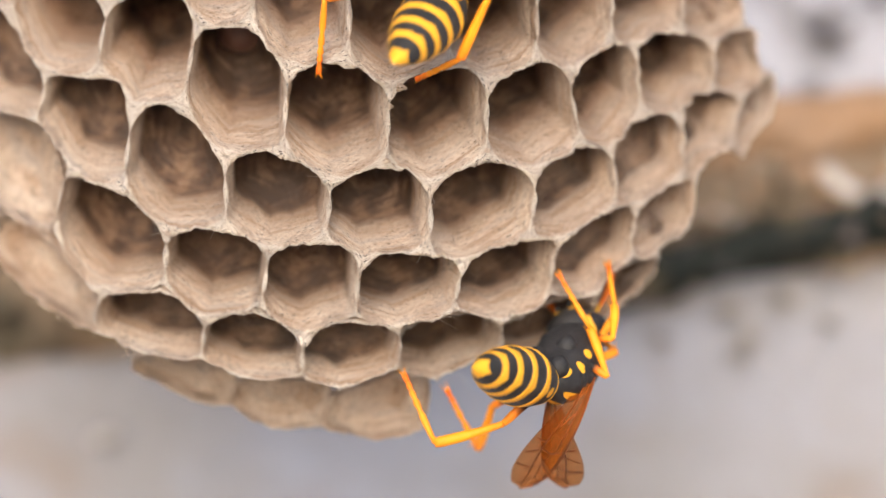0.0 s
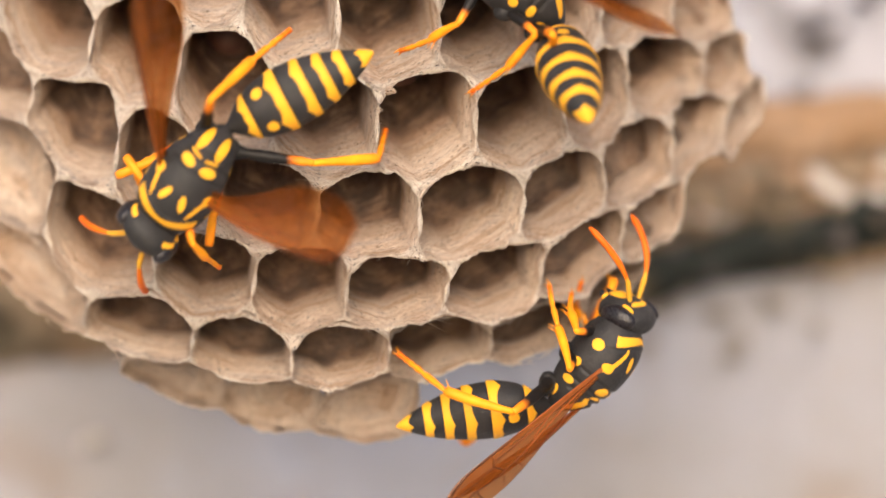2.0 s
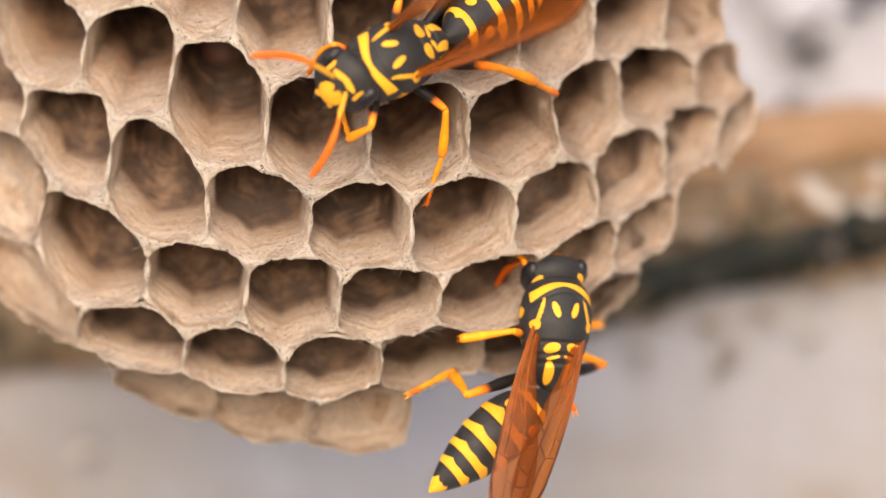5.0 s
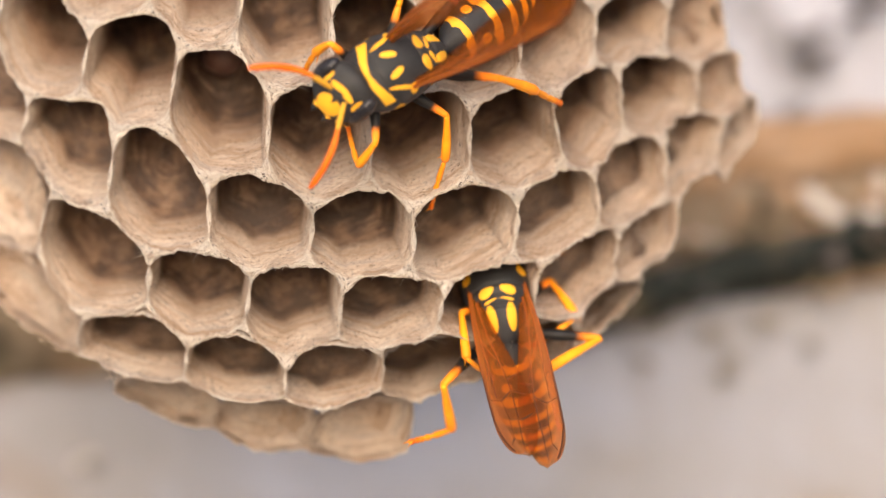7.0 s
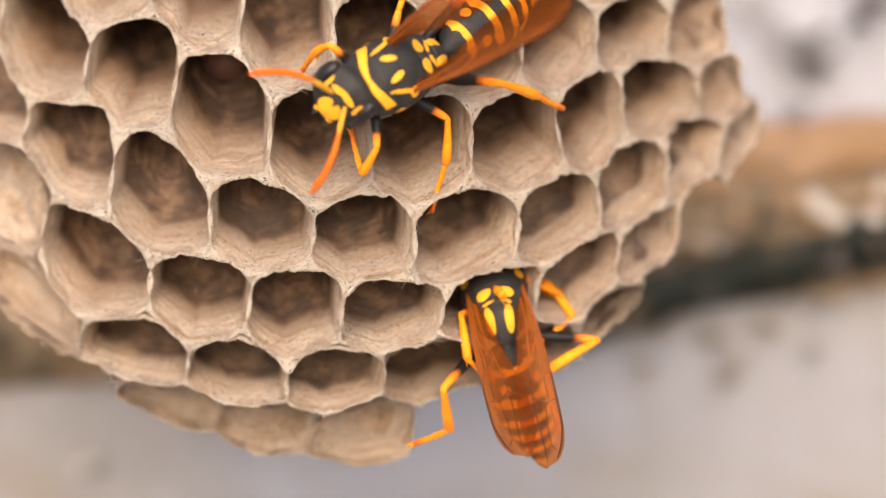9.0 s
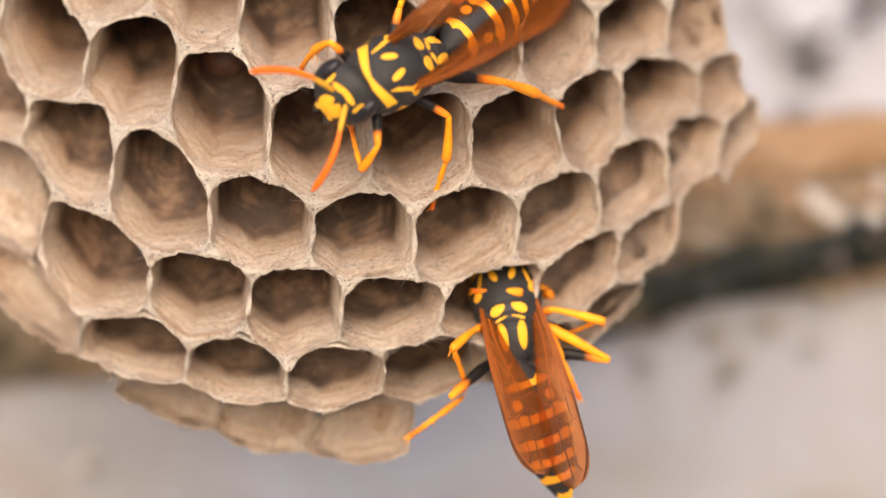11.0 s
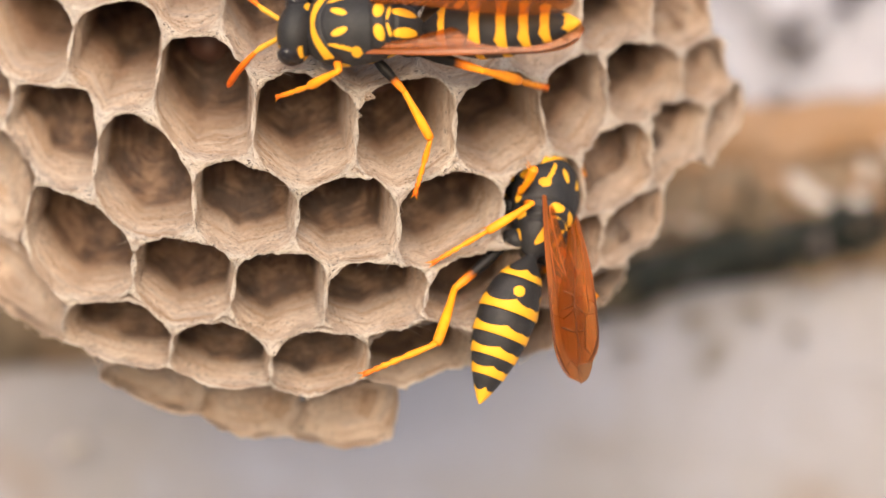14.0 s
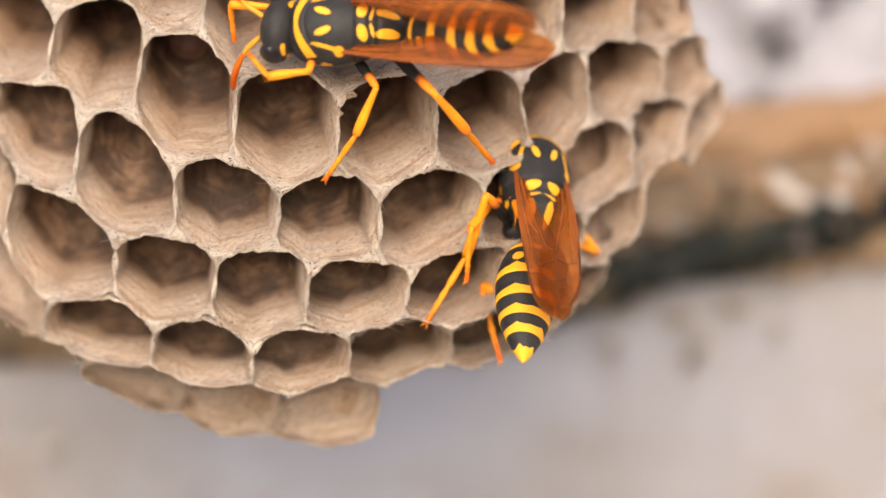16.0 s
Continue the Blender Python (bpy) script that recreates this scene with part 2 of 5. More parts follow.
def smooth_table(stations, x):
    """Cubic reading of a table of (x, a, b, c ...) rows, x rising."""
    xs = [s[0] for s in stations]
    i = min(max(sum(1 for v in xs if v <= x) - 1, 0), len(xs) - 2)
    p0, p1, p2, p3 = stations[max(i - 1, 0)], stations[i], stations[i + 1], stations[min(i + 2, len(xs) - 1)]
    h = p2[0] - p1[0]
    f = min(max((x - p1[0]) / h, 0), 1)
    out = []
    for k in range(1, len(p1)):
        m1 = (p2[k] - p0[k]) / max(p2[0] - p0[0], 1e-6) * h
        m2 = (p3[k] - p1[k]) / max(p3[0] - p1[0], 1e-6) * h
        out.append((2 * f**3 - 3 * f**2 + 1) * p1[k] + (f**3 - 2 * f**2 + f) * m1 + (3 * f**2 - 2 * f**3) * p2[k] + (f**3 - f**2) * m2)
    return out


def spindle(name, stations, steps, n, materials, marks=None, extra=None):
    """A skin round the x axis through rows of (x, height of the middle, half width, half height)."""
    x0, x1 = stations[0][0], stations[-1][0]
    rings, values = [], []
    for i in range(steps + 1):
        x = x0 + (x1 - x0) * i / steps
        zc, ry, rz = smooth_table(stations, x)[:3]
        ring = []
        for j in range(n):
            a = 2 * math.pi * j / n
            y, z = max(ry, 0.02) * math.sin(a), zc + max(rz, 0.02) * math.cos(a)
            if extra:
                y, z = extra(x, y, z)
            ring.append((x, y, z))
            values.append(marks(x, y, z, a) if marks else 0.0)
        rings.append(ring)
    return rings_to_mesh(name, rings, materials, [("mark", values)])


def tube(name, path, radii, n, materials, slots_at=None):
    """A limb along a path of points, with an 'along' value from root to tip."""
    pts = [Vector(p) for p in path]
    rings, along = [], []
    for i, p in enumerate(pts):
        d = (pts[min(i + 1, len(pts) - 1)] - pts[max(i - 1, 0)]).normalized()
        u = d.cross(Vector((0, 0, 1)) if abs(d.z) < 0.9 else Vector((0, 1, 0))).normalized()
        w = u.cross(d)
        rings.append([tuple(p + radii[i] * (math.cos(2 * math.pi * j / n) * u + math.sin(2 * math.pi * j / n) * w)) for j in range(n)])
        along += [i / (len(pts) - 1)] * n
    slots = None
    if slots_at is not None:
        slots = [0 if f // n < slots_at else 1 for f in range((len(pts) - 1) * n)] + [0, 1]
    me = rings_to_mesh(name, rings, materials, [("along", along)])
    if slots:
        me.polygons.foreach_set("material_index", slots)
    return me


def step01(a, b, x):
    f = min(max((x - a) / (b - a), 0.0), 1.0)
    return f * f * (3 - 2 * f)


# ---- the wall behind the nest ----
WALL_Y = 58.0
LEAN = 0.12  # the board rises to the right


def slab(name, x0, x1, profile, material, lumps, cols, label, rough=0.0, lean=LEAN):
    """A long body along x whose section is a closed list of (y, z), with an uneven face."""
    verts, faces = [], []
    m = len(profile)
    for i in range(cols + 1):
        x = x0 + (x1 - x0) * i / cols
        for y, z in profile:
            w = noise.noise(Vector((x * 0.09, y * 0.1, z * 0.09))) * lumps
            w += rough * (noise.noise(Vector((x * 0.33, y * 0.4, z * 0.5 + 9))) + 0.6 * noise.noise(Vector((x * 0.9, y, z * 1.1))))
            verts.append((x, y + w, z + 0.6 * w + lean * x))
    for i in range(cols):
        for j in range(m):
            k = (j + 1) % m
            faces.append((i * m + j, i * m + k, (i + 1) * m + k, (i + 1) * m + j))
    faces.append(tuple(range(m)))
    faces.append(tuple(range(cols * m, (cols + 1) * m))[::-1])
    me = mesh_of(name, verts, faces, [material], smooth=False)
    bm = bmesh.new()
    bm.from_mesh(me)
    bmesh.ops.recalc_face_normals(bm, faces=bm.faces)
    bm.to_mesh(me)
    bm.free()
    return tagged(new(name, me), label, kind="structure")


def along_wall(profile):
    return [(WALL_Y + y, z) for y, z in profile]


slab("wall_upper", -1500, 1500, along_wall([(3, 3.0), (3, 60), (3, 1400), (250, 1400), (250, 3.0)]), PLASTER_UP, 0.8, 300,
     "pale plastered house wall with dark flecks above a board")
slab("wall_lower", -1500, 1500, along_wall([(1, -1250), (1, -60), (1, 0.6), (250, 0.6), (250, -1250)]), PLASTER_LOW, 0.8, 300,
     "grey stained plaster of the house wall below a board")
slab("ledge", -1500, 1500, along_wall([(-1.4, 1.2), (-3.4, 2.2), (-3.6, 4.2), (-2.0, 5.8), (-0.5, 6.3), (60, 6.6), (60, 0.8)]), LEDGE, 1.2, 1500,
     "weathered tan board that runs along the wall", 0.9)
slab("crumbled_edge", -300, 300, along_wall([(-0.6, -6.5), (-1.4, -4.0), (-2.6, -1.6), (-3.0, 0.2), (-2.4, 1.4), (-1.0, 2.2), (30, 2.2), (30, -6.5)]), CRUMBLE, 1.6, 900,
     "crumbling ochre mortar under the board", 1.1)
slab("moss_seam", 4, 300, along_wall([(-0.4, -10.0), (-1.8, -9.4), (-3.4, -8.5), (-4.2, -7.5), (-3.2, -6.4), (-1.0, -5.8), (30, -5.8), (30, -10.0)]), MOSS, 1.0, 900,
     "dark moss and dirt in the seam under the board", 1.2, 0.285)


def crumbs(count, seed):
    """Bits of mortar and dirt caught in the seam under the board."""
    rng = random.Random(seed)
    bm = bmesh.new()
    for k in range(count):
        x = rng.uniform(9, 46)
        slot = rng.choice((0, 1, 1, 1, 2, 2, 3, 4, 4, 4))
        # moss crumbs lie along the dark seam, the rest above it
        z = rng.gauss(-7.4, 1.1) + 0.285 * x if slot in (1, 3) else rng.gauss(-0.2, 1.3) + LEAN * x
        r = rng.uniform(0.2, 0.6) * (1.6 if rng.random() < 0.2 else 1.0)
        made = bmesh.ops.create_icosphere(bm, subdivisions=1, radius=r * MM)
        bmesh.ops.transform(bm, verts=made["verts"], matrix=Matrix.Translation((x * MM, (WALL_Y - 3.0 + rng.uniform(-0.6, 0.8)) * MM, z * MM)) @ pose(0, 0, 0, rng.uniform(0, 90), rng.uniform(0, 90), 0) @ Matrix.Diagonal((1.5, 0.8, rng.uniform(0.5, 1), 1)))
        for v in made["verts"]:
            v.co += Vector((rng.uniform(-1, 1), rng.uniform(-1, 1), rng.uniform(-1, 1))) * 0.18 * r * MM
            for f in v.link_faces:
                f.material_index = slot
    me = bpy.data.meshes.new("mortar_crumb")
    bm.to_mesh(me)
    bm.free()
    for m in (LIME, MOSS, LEDGE, SOOT, CRUMBLE):
        me.materials.append(m)
    tagged(new("mortar_crumb", me), "crumbs of mortar, lime and moss in the wall's seam", "rubble", kind="stuff")


crumbs(340, 3)


def stain(x, z, r, seed, material, label):
    """A thin uneven patch of dirt or lime on the wall."""
    n = 36
    verts, faces = [(x, WALL_Y - 0.9, z)], []
    for k in range(n):
        w = 2 * math.pi * k / n
        q = r * (1 + 0.55 * noise.noise(Vector((2.2 * math.cos(w), 2.2 * math.sin(w), seed))))
        verts.append((x + 1.5 * q * math.cos(w), WALL_Y - 0.55, z + q * math.sin(w)))
    for k in range(n):
        faces.append((0, 1 + k, 1 + (k + 1) % n))
    back = len(verts)
    verts += [(v[0], v[1] + 2.2, v[2]) for v in verts[1:]]
    for k in range(n):
        faces.append((1 + k, back + k, back + (k + 1) % n, 1 + (k + 1) % n))
    tagged(new("wall_stain", mesh_of("wall_stain", verts, faces, [material])), label, kind="structure")


rng = random.Random(11)
for x, z, r in ((26.3, 15.3, 0.5), (27.6, 15.9, 0.35), (27.2, 13.6, 0.4), (28.3, 14.2, 0.3), (26.2, 13.9, 0.3), (30.2, 16.4, 0.4), (30.6, 18.2, 0.6), (32.2, 18.0, 0.5), (25.4, 9.4, 0.45), (26.0, 10.3, 0.3)):
    stain(x, z, r, rng.uniform(0, 50), SOOT, "dark fleck of dirt on pale plaster")
for x, z, r in ((17.2, -4.6, 0.55), (19.6, -6.2, 0.6), (21.2, -8.2, 0.45), (16.0, -5.8, 0.4), (23.6, -5.4, 0.5), (20.4, -9.4, 0.4), (14.8, -8.4, 0.45), (26.8, -7.2, 0.35)):
    stain(x, z, r, rng.uniform(0, 50), DUST, "grey-brown smudge on stained plaster")
for x, z, r in ((-25.6, -15.3, 0.45), (-26.4, -15.7, 0.3), (36.0, -12.0, 0.7)):
    stain(x, z, r, rng.uniform(0, 50), LIME, "small pale lime patch on the wall")

ground_me = mesh_of("ground", [(x * 40000.0, y * 40000.0, -1250.0 + 2.0 * ((x + y) % 2)) for y in range(-25, 26) for x in range(-25, 26)],
                    [(j * 51 + i, j * 51 + i + 1, (j + 1) * 51 + i + 1, (j + 1) * 51 + i) for j in range(50) for i in range(50)], [GROUND])
tagged(new("ground", ground_me), "bare trodden earth below the house wall", kind="structure")

# ---- the comb ----
SIDE = 3 ** -0.5
ROW = 3 ** 0.5 / 2
BEND = [(-4.397, 0.767), (-0.763, -5.407), (-0.021, 0.416), (-0.0, 0.059), (5.32, -0.271), (0.118, 0.158), (-0.047, -0.022), (-0.071, 0.402), (-0.013, 0.048), (-0.042, -0.022)]
RIPPLE = [(-1.5, 0.6, -0.064, 0.149, -0.069, -0.046), (1.2, 1.2, 0.053, 0.108, 0.086, -0.178), (-0.9, 2.1, -0.065, 0.089, -0.067, -0.086), (2.4, 0.0, -0.021, 0.051, -0.061, -0.08), (-2.4, 2.7, -0.02, 0.101, 0.027, -0.079), (-0.0, 3.3, -0.125, -0.004, 0.089, 0.025), (2.1, 1.8, -0.014, 0.089, 0.034, 0.087), (0.3, 3.6, 0.161, 0.025, 0.017, -0.096), (2.7, 2.1, -0.024, -0.08, -0.079, 0.022)]


# how far single cells were built off the even lattice, across and up, by row and place in it
STRAY = {
    -2: {-5: (-0.5, -1.0), -4: (-0.5, -1.0), -3: (-0.3, -0.8), -1: (-0.3, 0.0), 0: (0.2, -0.4), 1: (0.1, -0.1), 2: (-0.4, 0.2), 3: (-0.3, 0.1), 4: (0.1, -0.4), 5: (0.4, -0.2)},
    -1: {-4.5: (-0.6, -1.3), -3.5: (-0.9, -1.7), -2.5: (0.0, 0.5), -1.5: (-0.2, -0.6), -0.5: (0.0, -0.2), 0.5: (-0.0, 0.2), 3.5: (-0.1, 0.3), 4.5: (0.9, -0.2)},
    0: {-4: (-0.4, -1.6), -3: (-0.1, -0.6), -2: (-0.0, -0.6), -1: (0.2, -0.3), 0: (0.2, 0.3), 1: (0.0, -0.1), 2: (0.7, 0.0), 3: (-0.1, 0.2), 4: (0.2, 0.2), 5: (0.6, -0.0)},
    1: {-4.5: (-0.4, -0.4), -3.5: (-0.4, 0.5), -2.5: (0.0, -0.5), -1.5: (0.2, -0.0), 0.5: (-0.1, -0.3), 2.5: (0.5, 0.4), 3.5: (0.4, -0.3)},
    2: {-4: (-0.5, -0.2), -3: (-0.7, -0.7), -2: (0.2, -0.7), -1: (-0.2, -0.5), 1: (-0.1, 0.1), 2: (0.3, -0.5), 3: (0.4, -0.1)},
}


def stray(a, b):
    """The drift of the lattice at (a, b), shared out between the three nearest cells; where three walls meet, the comb's corners sag."""
    r = b / ROW
    u = a - r / 2
    iu, ir = math.floor(u), math.floor(r)
    fu, fr = u - iu, r - ir
    near = ((iu, ir, 1 - fu - fr), (iu + 1, ir, fu), (iu, ir + 1, fr)) if fu + fr < 1 else ((iu + 1, ir + 1, fu + fr - 1), (iu + 1, ir, 1 - fr), (iu, ir + 1, 1 - fu))
    x = z = 0.0
    for cu, cr, w in near:
        dx, dz = STRAY.get(cr, {}).get(cu + cr / 2, (0.0, 0.0))
        x += w * dx
        z += w * dz
    knot = (math.sin(2 * math.pi * u) + math.sin(2 * math.pi * r) - math.sin(2 * math.pi * (u + r))) / 2.598
    return x + 0.07 * knot, z - 0.11 * knot


def lattice(a, b):
    """Where the point (a, b) of the even lattice lies, across and up, in mm."""
    if a > 4.0:  # past the last well-built cells the comb runs on evenly
        x4, z4 = lattice(4.0, b)
        x3, z3 = lattice(3.2, b)
        return x4 + (a - 4.0) * (x4 - x3) * 0.85, z4 + (a - 4.0) * (z4 - z3) * 0.85
    x = z = 0.0
    k = 0
    for i in range(4):
        for j in range(4 - i):
            f = a ** i * b ** j
            x += BEND[k][0] * f
            z += BEND[k][1] * f
            k += 1
    z -= 1.3 * step01(2.0, 3.2, b) * step01(-2.2, 0.6, a)
    for wa, wb, sx, sz, cx, cz in RIPPLE:
        ph = wa * a + wb * b
        s, c = math.sin(ph), math.cos(ph)
        x += sx * s + cx * c
        z += sz * s + cz * c
    return x, z


def comb_plane(a, b):
    """Where the point (a, b) of the comb as it was built lies, across and up, in mm."""
    x, z = lattice(a, b)
    dx, dz = stray(a, b)
    return x + dx, z + dz


def dome(x, z):
    """How far the comb's face falls back from its foremost part."""
    dx, dz = x + 4.3, z - 4.0
    back = (0.036 if dx > 0 else 0.016) * dx * dx
    back += (0.020 if dz < 0 else 0.006) * dz * dz
    return min(back, 26.0)


def face_point(a, b, behind=0.0):
    x, z = comb_plane(a, b)
    y = dome(x, z) + behind
    grow = (160.0 + y) / 160.0
    return Vector((x * grow, y, z * grow))


def inward(p):
    """The way in along a cell at the point p of the face."""
    dx, dz = p.x + 4.3, p.z - 4.0
    up = 0.50 + 0.004 * dz
    side = -0.020 * (p.x + 13.0) - 0.20 * step01(15.0, 20.0, dx)
    return Vector((side, 1.0, up)).normalized()


def ragged(p):
    """How far the chewed rim falls back at a point of the comb's face."""
    return 0.55 * noise.noise(p * 0.35) + 0.36 * noise.noise(p * 1.5 + Vector((7, 0, 0))) + 0.20 * noise.noise(p * 5.0) + 0.07 * noise.noise(p * 14.0)


def cell_mesh(a, b, deep, behind=0.0, free=False, shade_from=0.6):
    """One open cell; a cell at the comb's free edge has a rounded lower lip."""
    n_edge = 16
    n = 6 * n_edge
    mid = face_point(a, b, behind)
    outer, inner, inside = [], [], []
    for e in range(6):
        t0, t1 = math.pi / 6 + e * math.pi / 3, math.pi / 6 + (e + 1) * math.pi / 3
        for s in range(n_edge):
            f = s / n_edge
            la = SIDE * ((1 - f) * math.cos(t0) + f * math.cos(t1))
            lb = SIDE * ((1 - f) * math.sin(t0) + f * math.sin(t1))
            r = math.hypot(la, lb)
            wob = 1 + 0.03 * noise.noise(Vector((a * 3.1 + la * 4, b * 2.7 + lb * 4, 4.0)))
            soft = step01(-0.2, 0.05, -lb) if behind > 3 else step01(0.30, 0.42, -lb) if free else 0.0
            ro = r + soft * (((1 / r) ** 14 + (1 / (0.53 * wob)) ** 14) ** (-1 / 14) - r)
            ri = ((1 / (ro * 0.972)) ** 14 + (1 / ((0.534 - 0.016 * max(lb / r, 0.0) - 0.064 * max(-lb / r, 0.0)) * wob)) ** 18) ** (-1 / 18)
            # the cell narrows towards its base, most of all along its floor
            rd = ((1 / (r * 0.94)) ** 14 + (1 / (0.60 * wob)) ** 14) ** (-1 / 14) * (0.985 - 0.125 * step01(-0.1, 0.45, -lb))
            outer.append((a + la / r * ro, b + lb / r * ro))
            inner.append((a + la / r * ri, b + lb / r * ri))
            inside.append((a + la / r * rd, b + lb / r * rd))
    # each level: which line, how deep
    levels = [("o", deep + 0.2), ("o", deep * 0.5), ("o", 1.0), ("o", 0.25), ("o", -0.05), ("m", -0.035), ("i", 0.05), ("i", 0.22), ("i", 0.40)]
    levels += [("d", 0.40 + (deep - 0.40) * (k / 12) ** 1.2) for k in range(1, 13)]
    verts, uvs, fresh_lit, depth_shade, lip = [], [], [], [], []
    lines = [(face_point(*o, behind), face_point(*i, behind)) for o, i in zip(outer, inner)]
    deeper = [face_point(*i, behind) for i in inside]
    pale_reach = (4.0 if behind > 3 else 2.2) + 0.6 * noise.noise(Vector((a * 1.3, b * 1.7, 9.0)))
    for li, (which, d) in enumerate(levels):
        for j in range(n):
            po, pi_ = lines[j]
            p = po if which == "o" else pi_ if which == "i" else po.lerp(pi_, 0.5) if which == "m" else pi_.lerp(deeper[j], step01(0.3, 2.2, d))
            rag = ragged(po)
            dd = d + rag * (1 - step01(0.0, 1.6, d))
            q = p + inward(p) * dd
            if which in "id" and d > 0.1:
                bulge = 0.07 * noise.noise(q * 0.9) + 0.04 * noise.noise(q * 3.0) + 0.015 * noise.noise(q * 8.0)
                q += (mid + inward(mid) * dd - q).normalized() * bulge
            verts.append(q)
            # newer pulp and painted-in light both fade with depth
            fresh_lit.append(1 - step01(0.4, pale_reach + 4.2, d + 1.1 * noise.noise(po * 0.7)) if which != "o" else 0.7)
            fresh_lit[-1] *= 1 - 0.25 * step01(0.6, 3.0, a + 0.5 * noise.noise(po * 0.4))
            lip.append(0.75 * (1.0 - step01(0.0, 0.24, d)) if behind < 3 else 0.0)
            # darker towards the base: dirt, and a deep cell's shade put into colour
            depth_shade.append(step01(deep * shade_from + 0.6, max(deep * 0.95, deep * shade_from + 0.9), d + 0.6 * noise.noise(po * 0.8)) if which == "d" and shade_from < 1 else 0.0)
            uvs.append((j / n * 17.0, d + (p - po).length + 0.35 * noise.noise(po * 0.4)))
    faces = []
    for li in range(len(levels) - 1):
        for j in range(n):
            k = (j + 1) % n
            faces.append((li * n + j, li * n + k, (li + 1) * n + k, (li + 1) * n + j))
    base = len(verts)
    verts.append(mid + inward(mid) * (deep + 0.8))
    uvs.append((8.0, deep + 2))
    fresh_lit.append(0.8 if behind > 3 else 0.3 if deep < 4.4 else 0.0)
    lip.append(0.0)
    depth_shade.append(0.0 if behind > 3 else 0.6 if deep < 4.4 else 1.0)
    last = (len(levels) - 1) * n
    for j in range(n):
        faces.append((last + j, last + (j + 1) % n, base))
    return mesh_of("cell", verts, faces, [PAPER], [("fresh_lit", fresh_lit), ("depth_shade", depth_shade), ("lip", lip)], uvs)


nest = tagged(new("wasp_nest"), "open grey-brown paper wasp comb hung from the wall by a stalk", "wasp nest")
nest.matrix_basis = pose(-0.0043, 0.030, 0.010)
REACH = {-5: (-2.5, 3.5), -4: (-4, 5), -3: (-4.5, 4.5), -2: (-5, 4), -1: (-4.5, 4.5), 0: (-4, 5), 1: (-4.5, 3.5), 2: (-4, 3), 3: (-1.5, 0.5)}
CELLS = []
for row, (lo, hi) in REACH.items():
    a = lo
    while a <= hi + 0.01:
        CELLS.append((a, row * ROW, row, a == lo or a == hi or row in (-5, 3)))
        a += 1
back_to_nest = Vector((-4.3, 30.0, 10.0))


def set_in_nest(me):
    me.transform(Matrix.Translation(-back_to_nest * MM))
    return me


for a, b, row, rim in CELLS:
    young = row == 3 or (row == 1 and a < -3) or (row == 2 and a < -2.5)
    deep = (0.8 if row == 3 else 1.3 if young else 3.7 if row == 2 else 3.8 if rim else 4.8 if row >= 0 else 7.2) + 0.7 * noise.noise(Vector((a, b, 1.5)))
    deep += 1.0 * step01(1.0, 2.5, -a) * (row < 0) - 1.8 * step01(1.2, 3.0, a) - 0.7 * step01(2.6, 4.4, a)
    # the youngest cells sit further back round the lower edge
    behind = 4.2 if row == 3 else 3.4 if young else 2.5 if row == 2 and a > 0.5 else 0.0
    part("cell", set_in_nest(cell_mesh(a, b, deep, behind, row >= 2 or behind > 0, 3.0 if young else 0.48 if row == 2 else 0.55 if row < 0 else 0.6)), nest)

# larvae that fill the bottom of two cells
def larva(a, b, deep):
    mid = face_point(a, b)
    way = inward(mid)
    centre = mid + way * deep
    side = way.cross(Vector((0, 0, 1))).normalized()
    top = side.cross(way)
    rings = []
    for i in range(15):
        f = i / 14
        r = 1.25 * math.sin(math.pi * (0.04 + 0.92 * f)) ** 0.6 * (1.0 + 0.05 * math.cos(f * 30))
        rings.append([tuple(centre + way * (2.0 * f - 1.0) + r * (math.cos(2 * math.pi * j / 24) * side + math.sin(2 * math.pi * j / 24) * top)) for j in range(24)])
    tagged(new("wasp_larva", rings_to_mesh("wasp_larva", rings, [GRUB])), "pale pinkish grub at the bottom of a comb cell", "larva", "grubs in the comb")


larva(0.5, -ROW, 7.4)
larva(-1.5, -ROW, 7.7)

# the stalk that holds the comb to the wall
stalk_path = [(-4.3, 10.0 + 4.65 * k, 12.0 + 0.9 * k) for k in range(12)]
part("stalk", set_in_nest(tube("stalk", stalk_path, [3.2, 2.4, 1.6, 1.2, 1.0, 0.95, 0.95, 1.0, 1.3, 2.0, 2.8, 3.4], 18, [STEM])), nest, "dark varnished stalk")

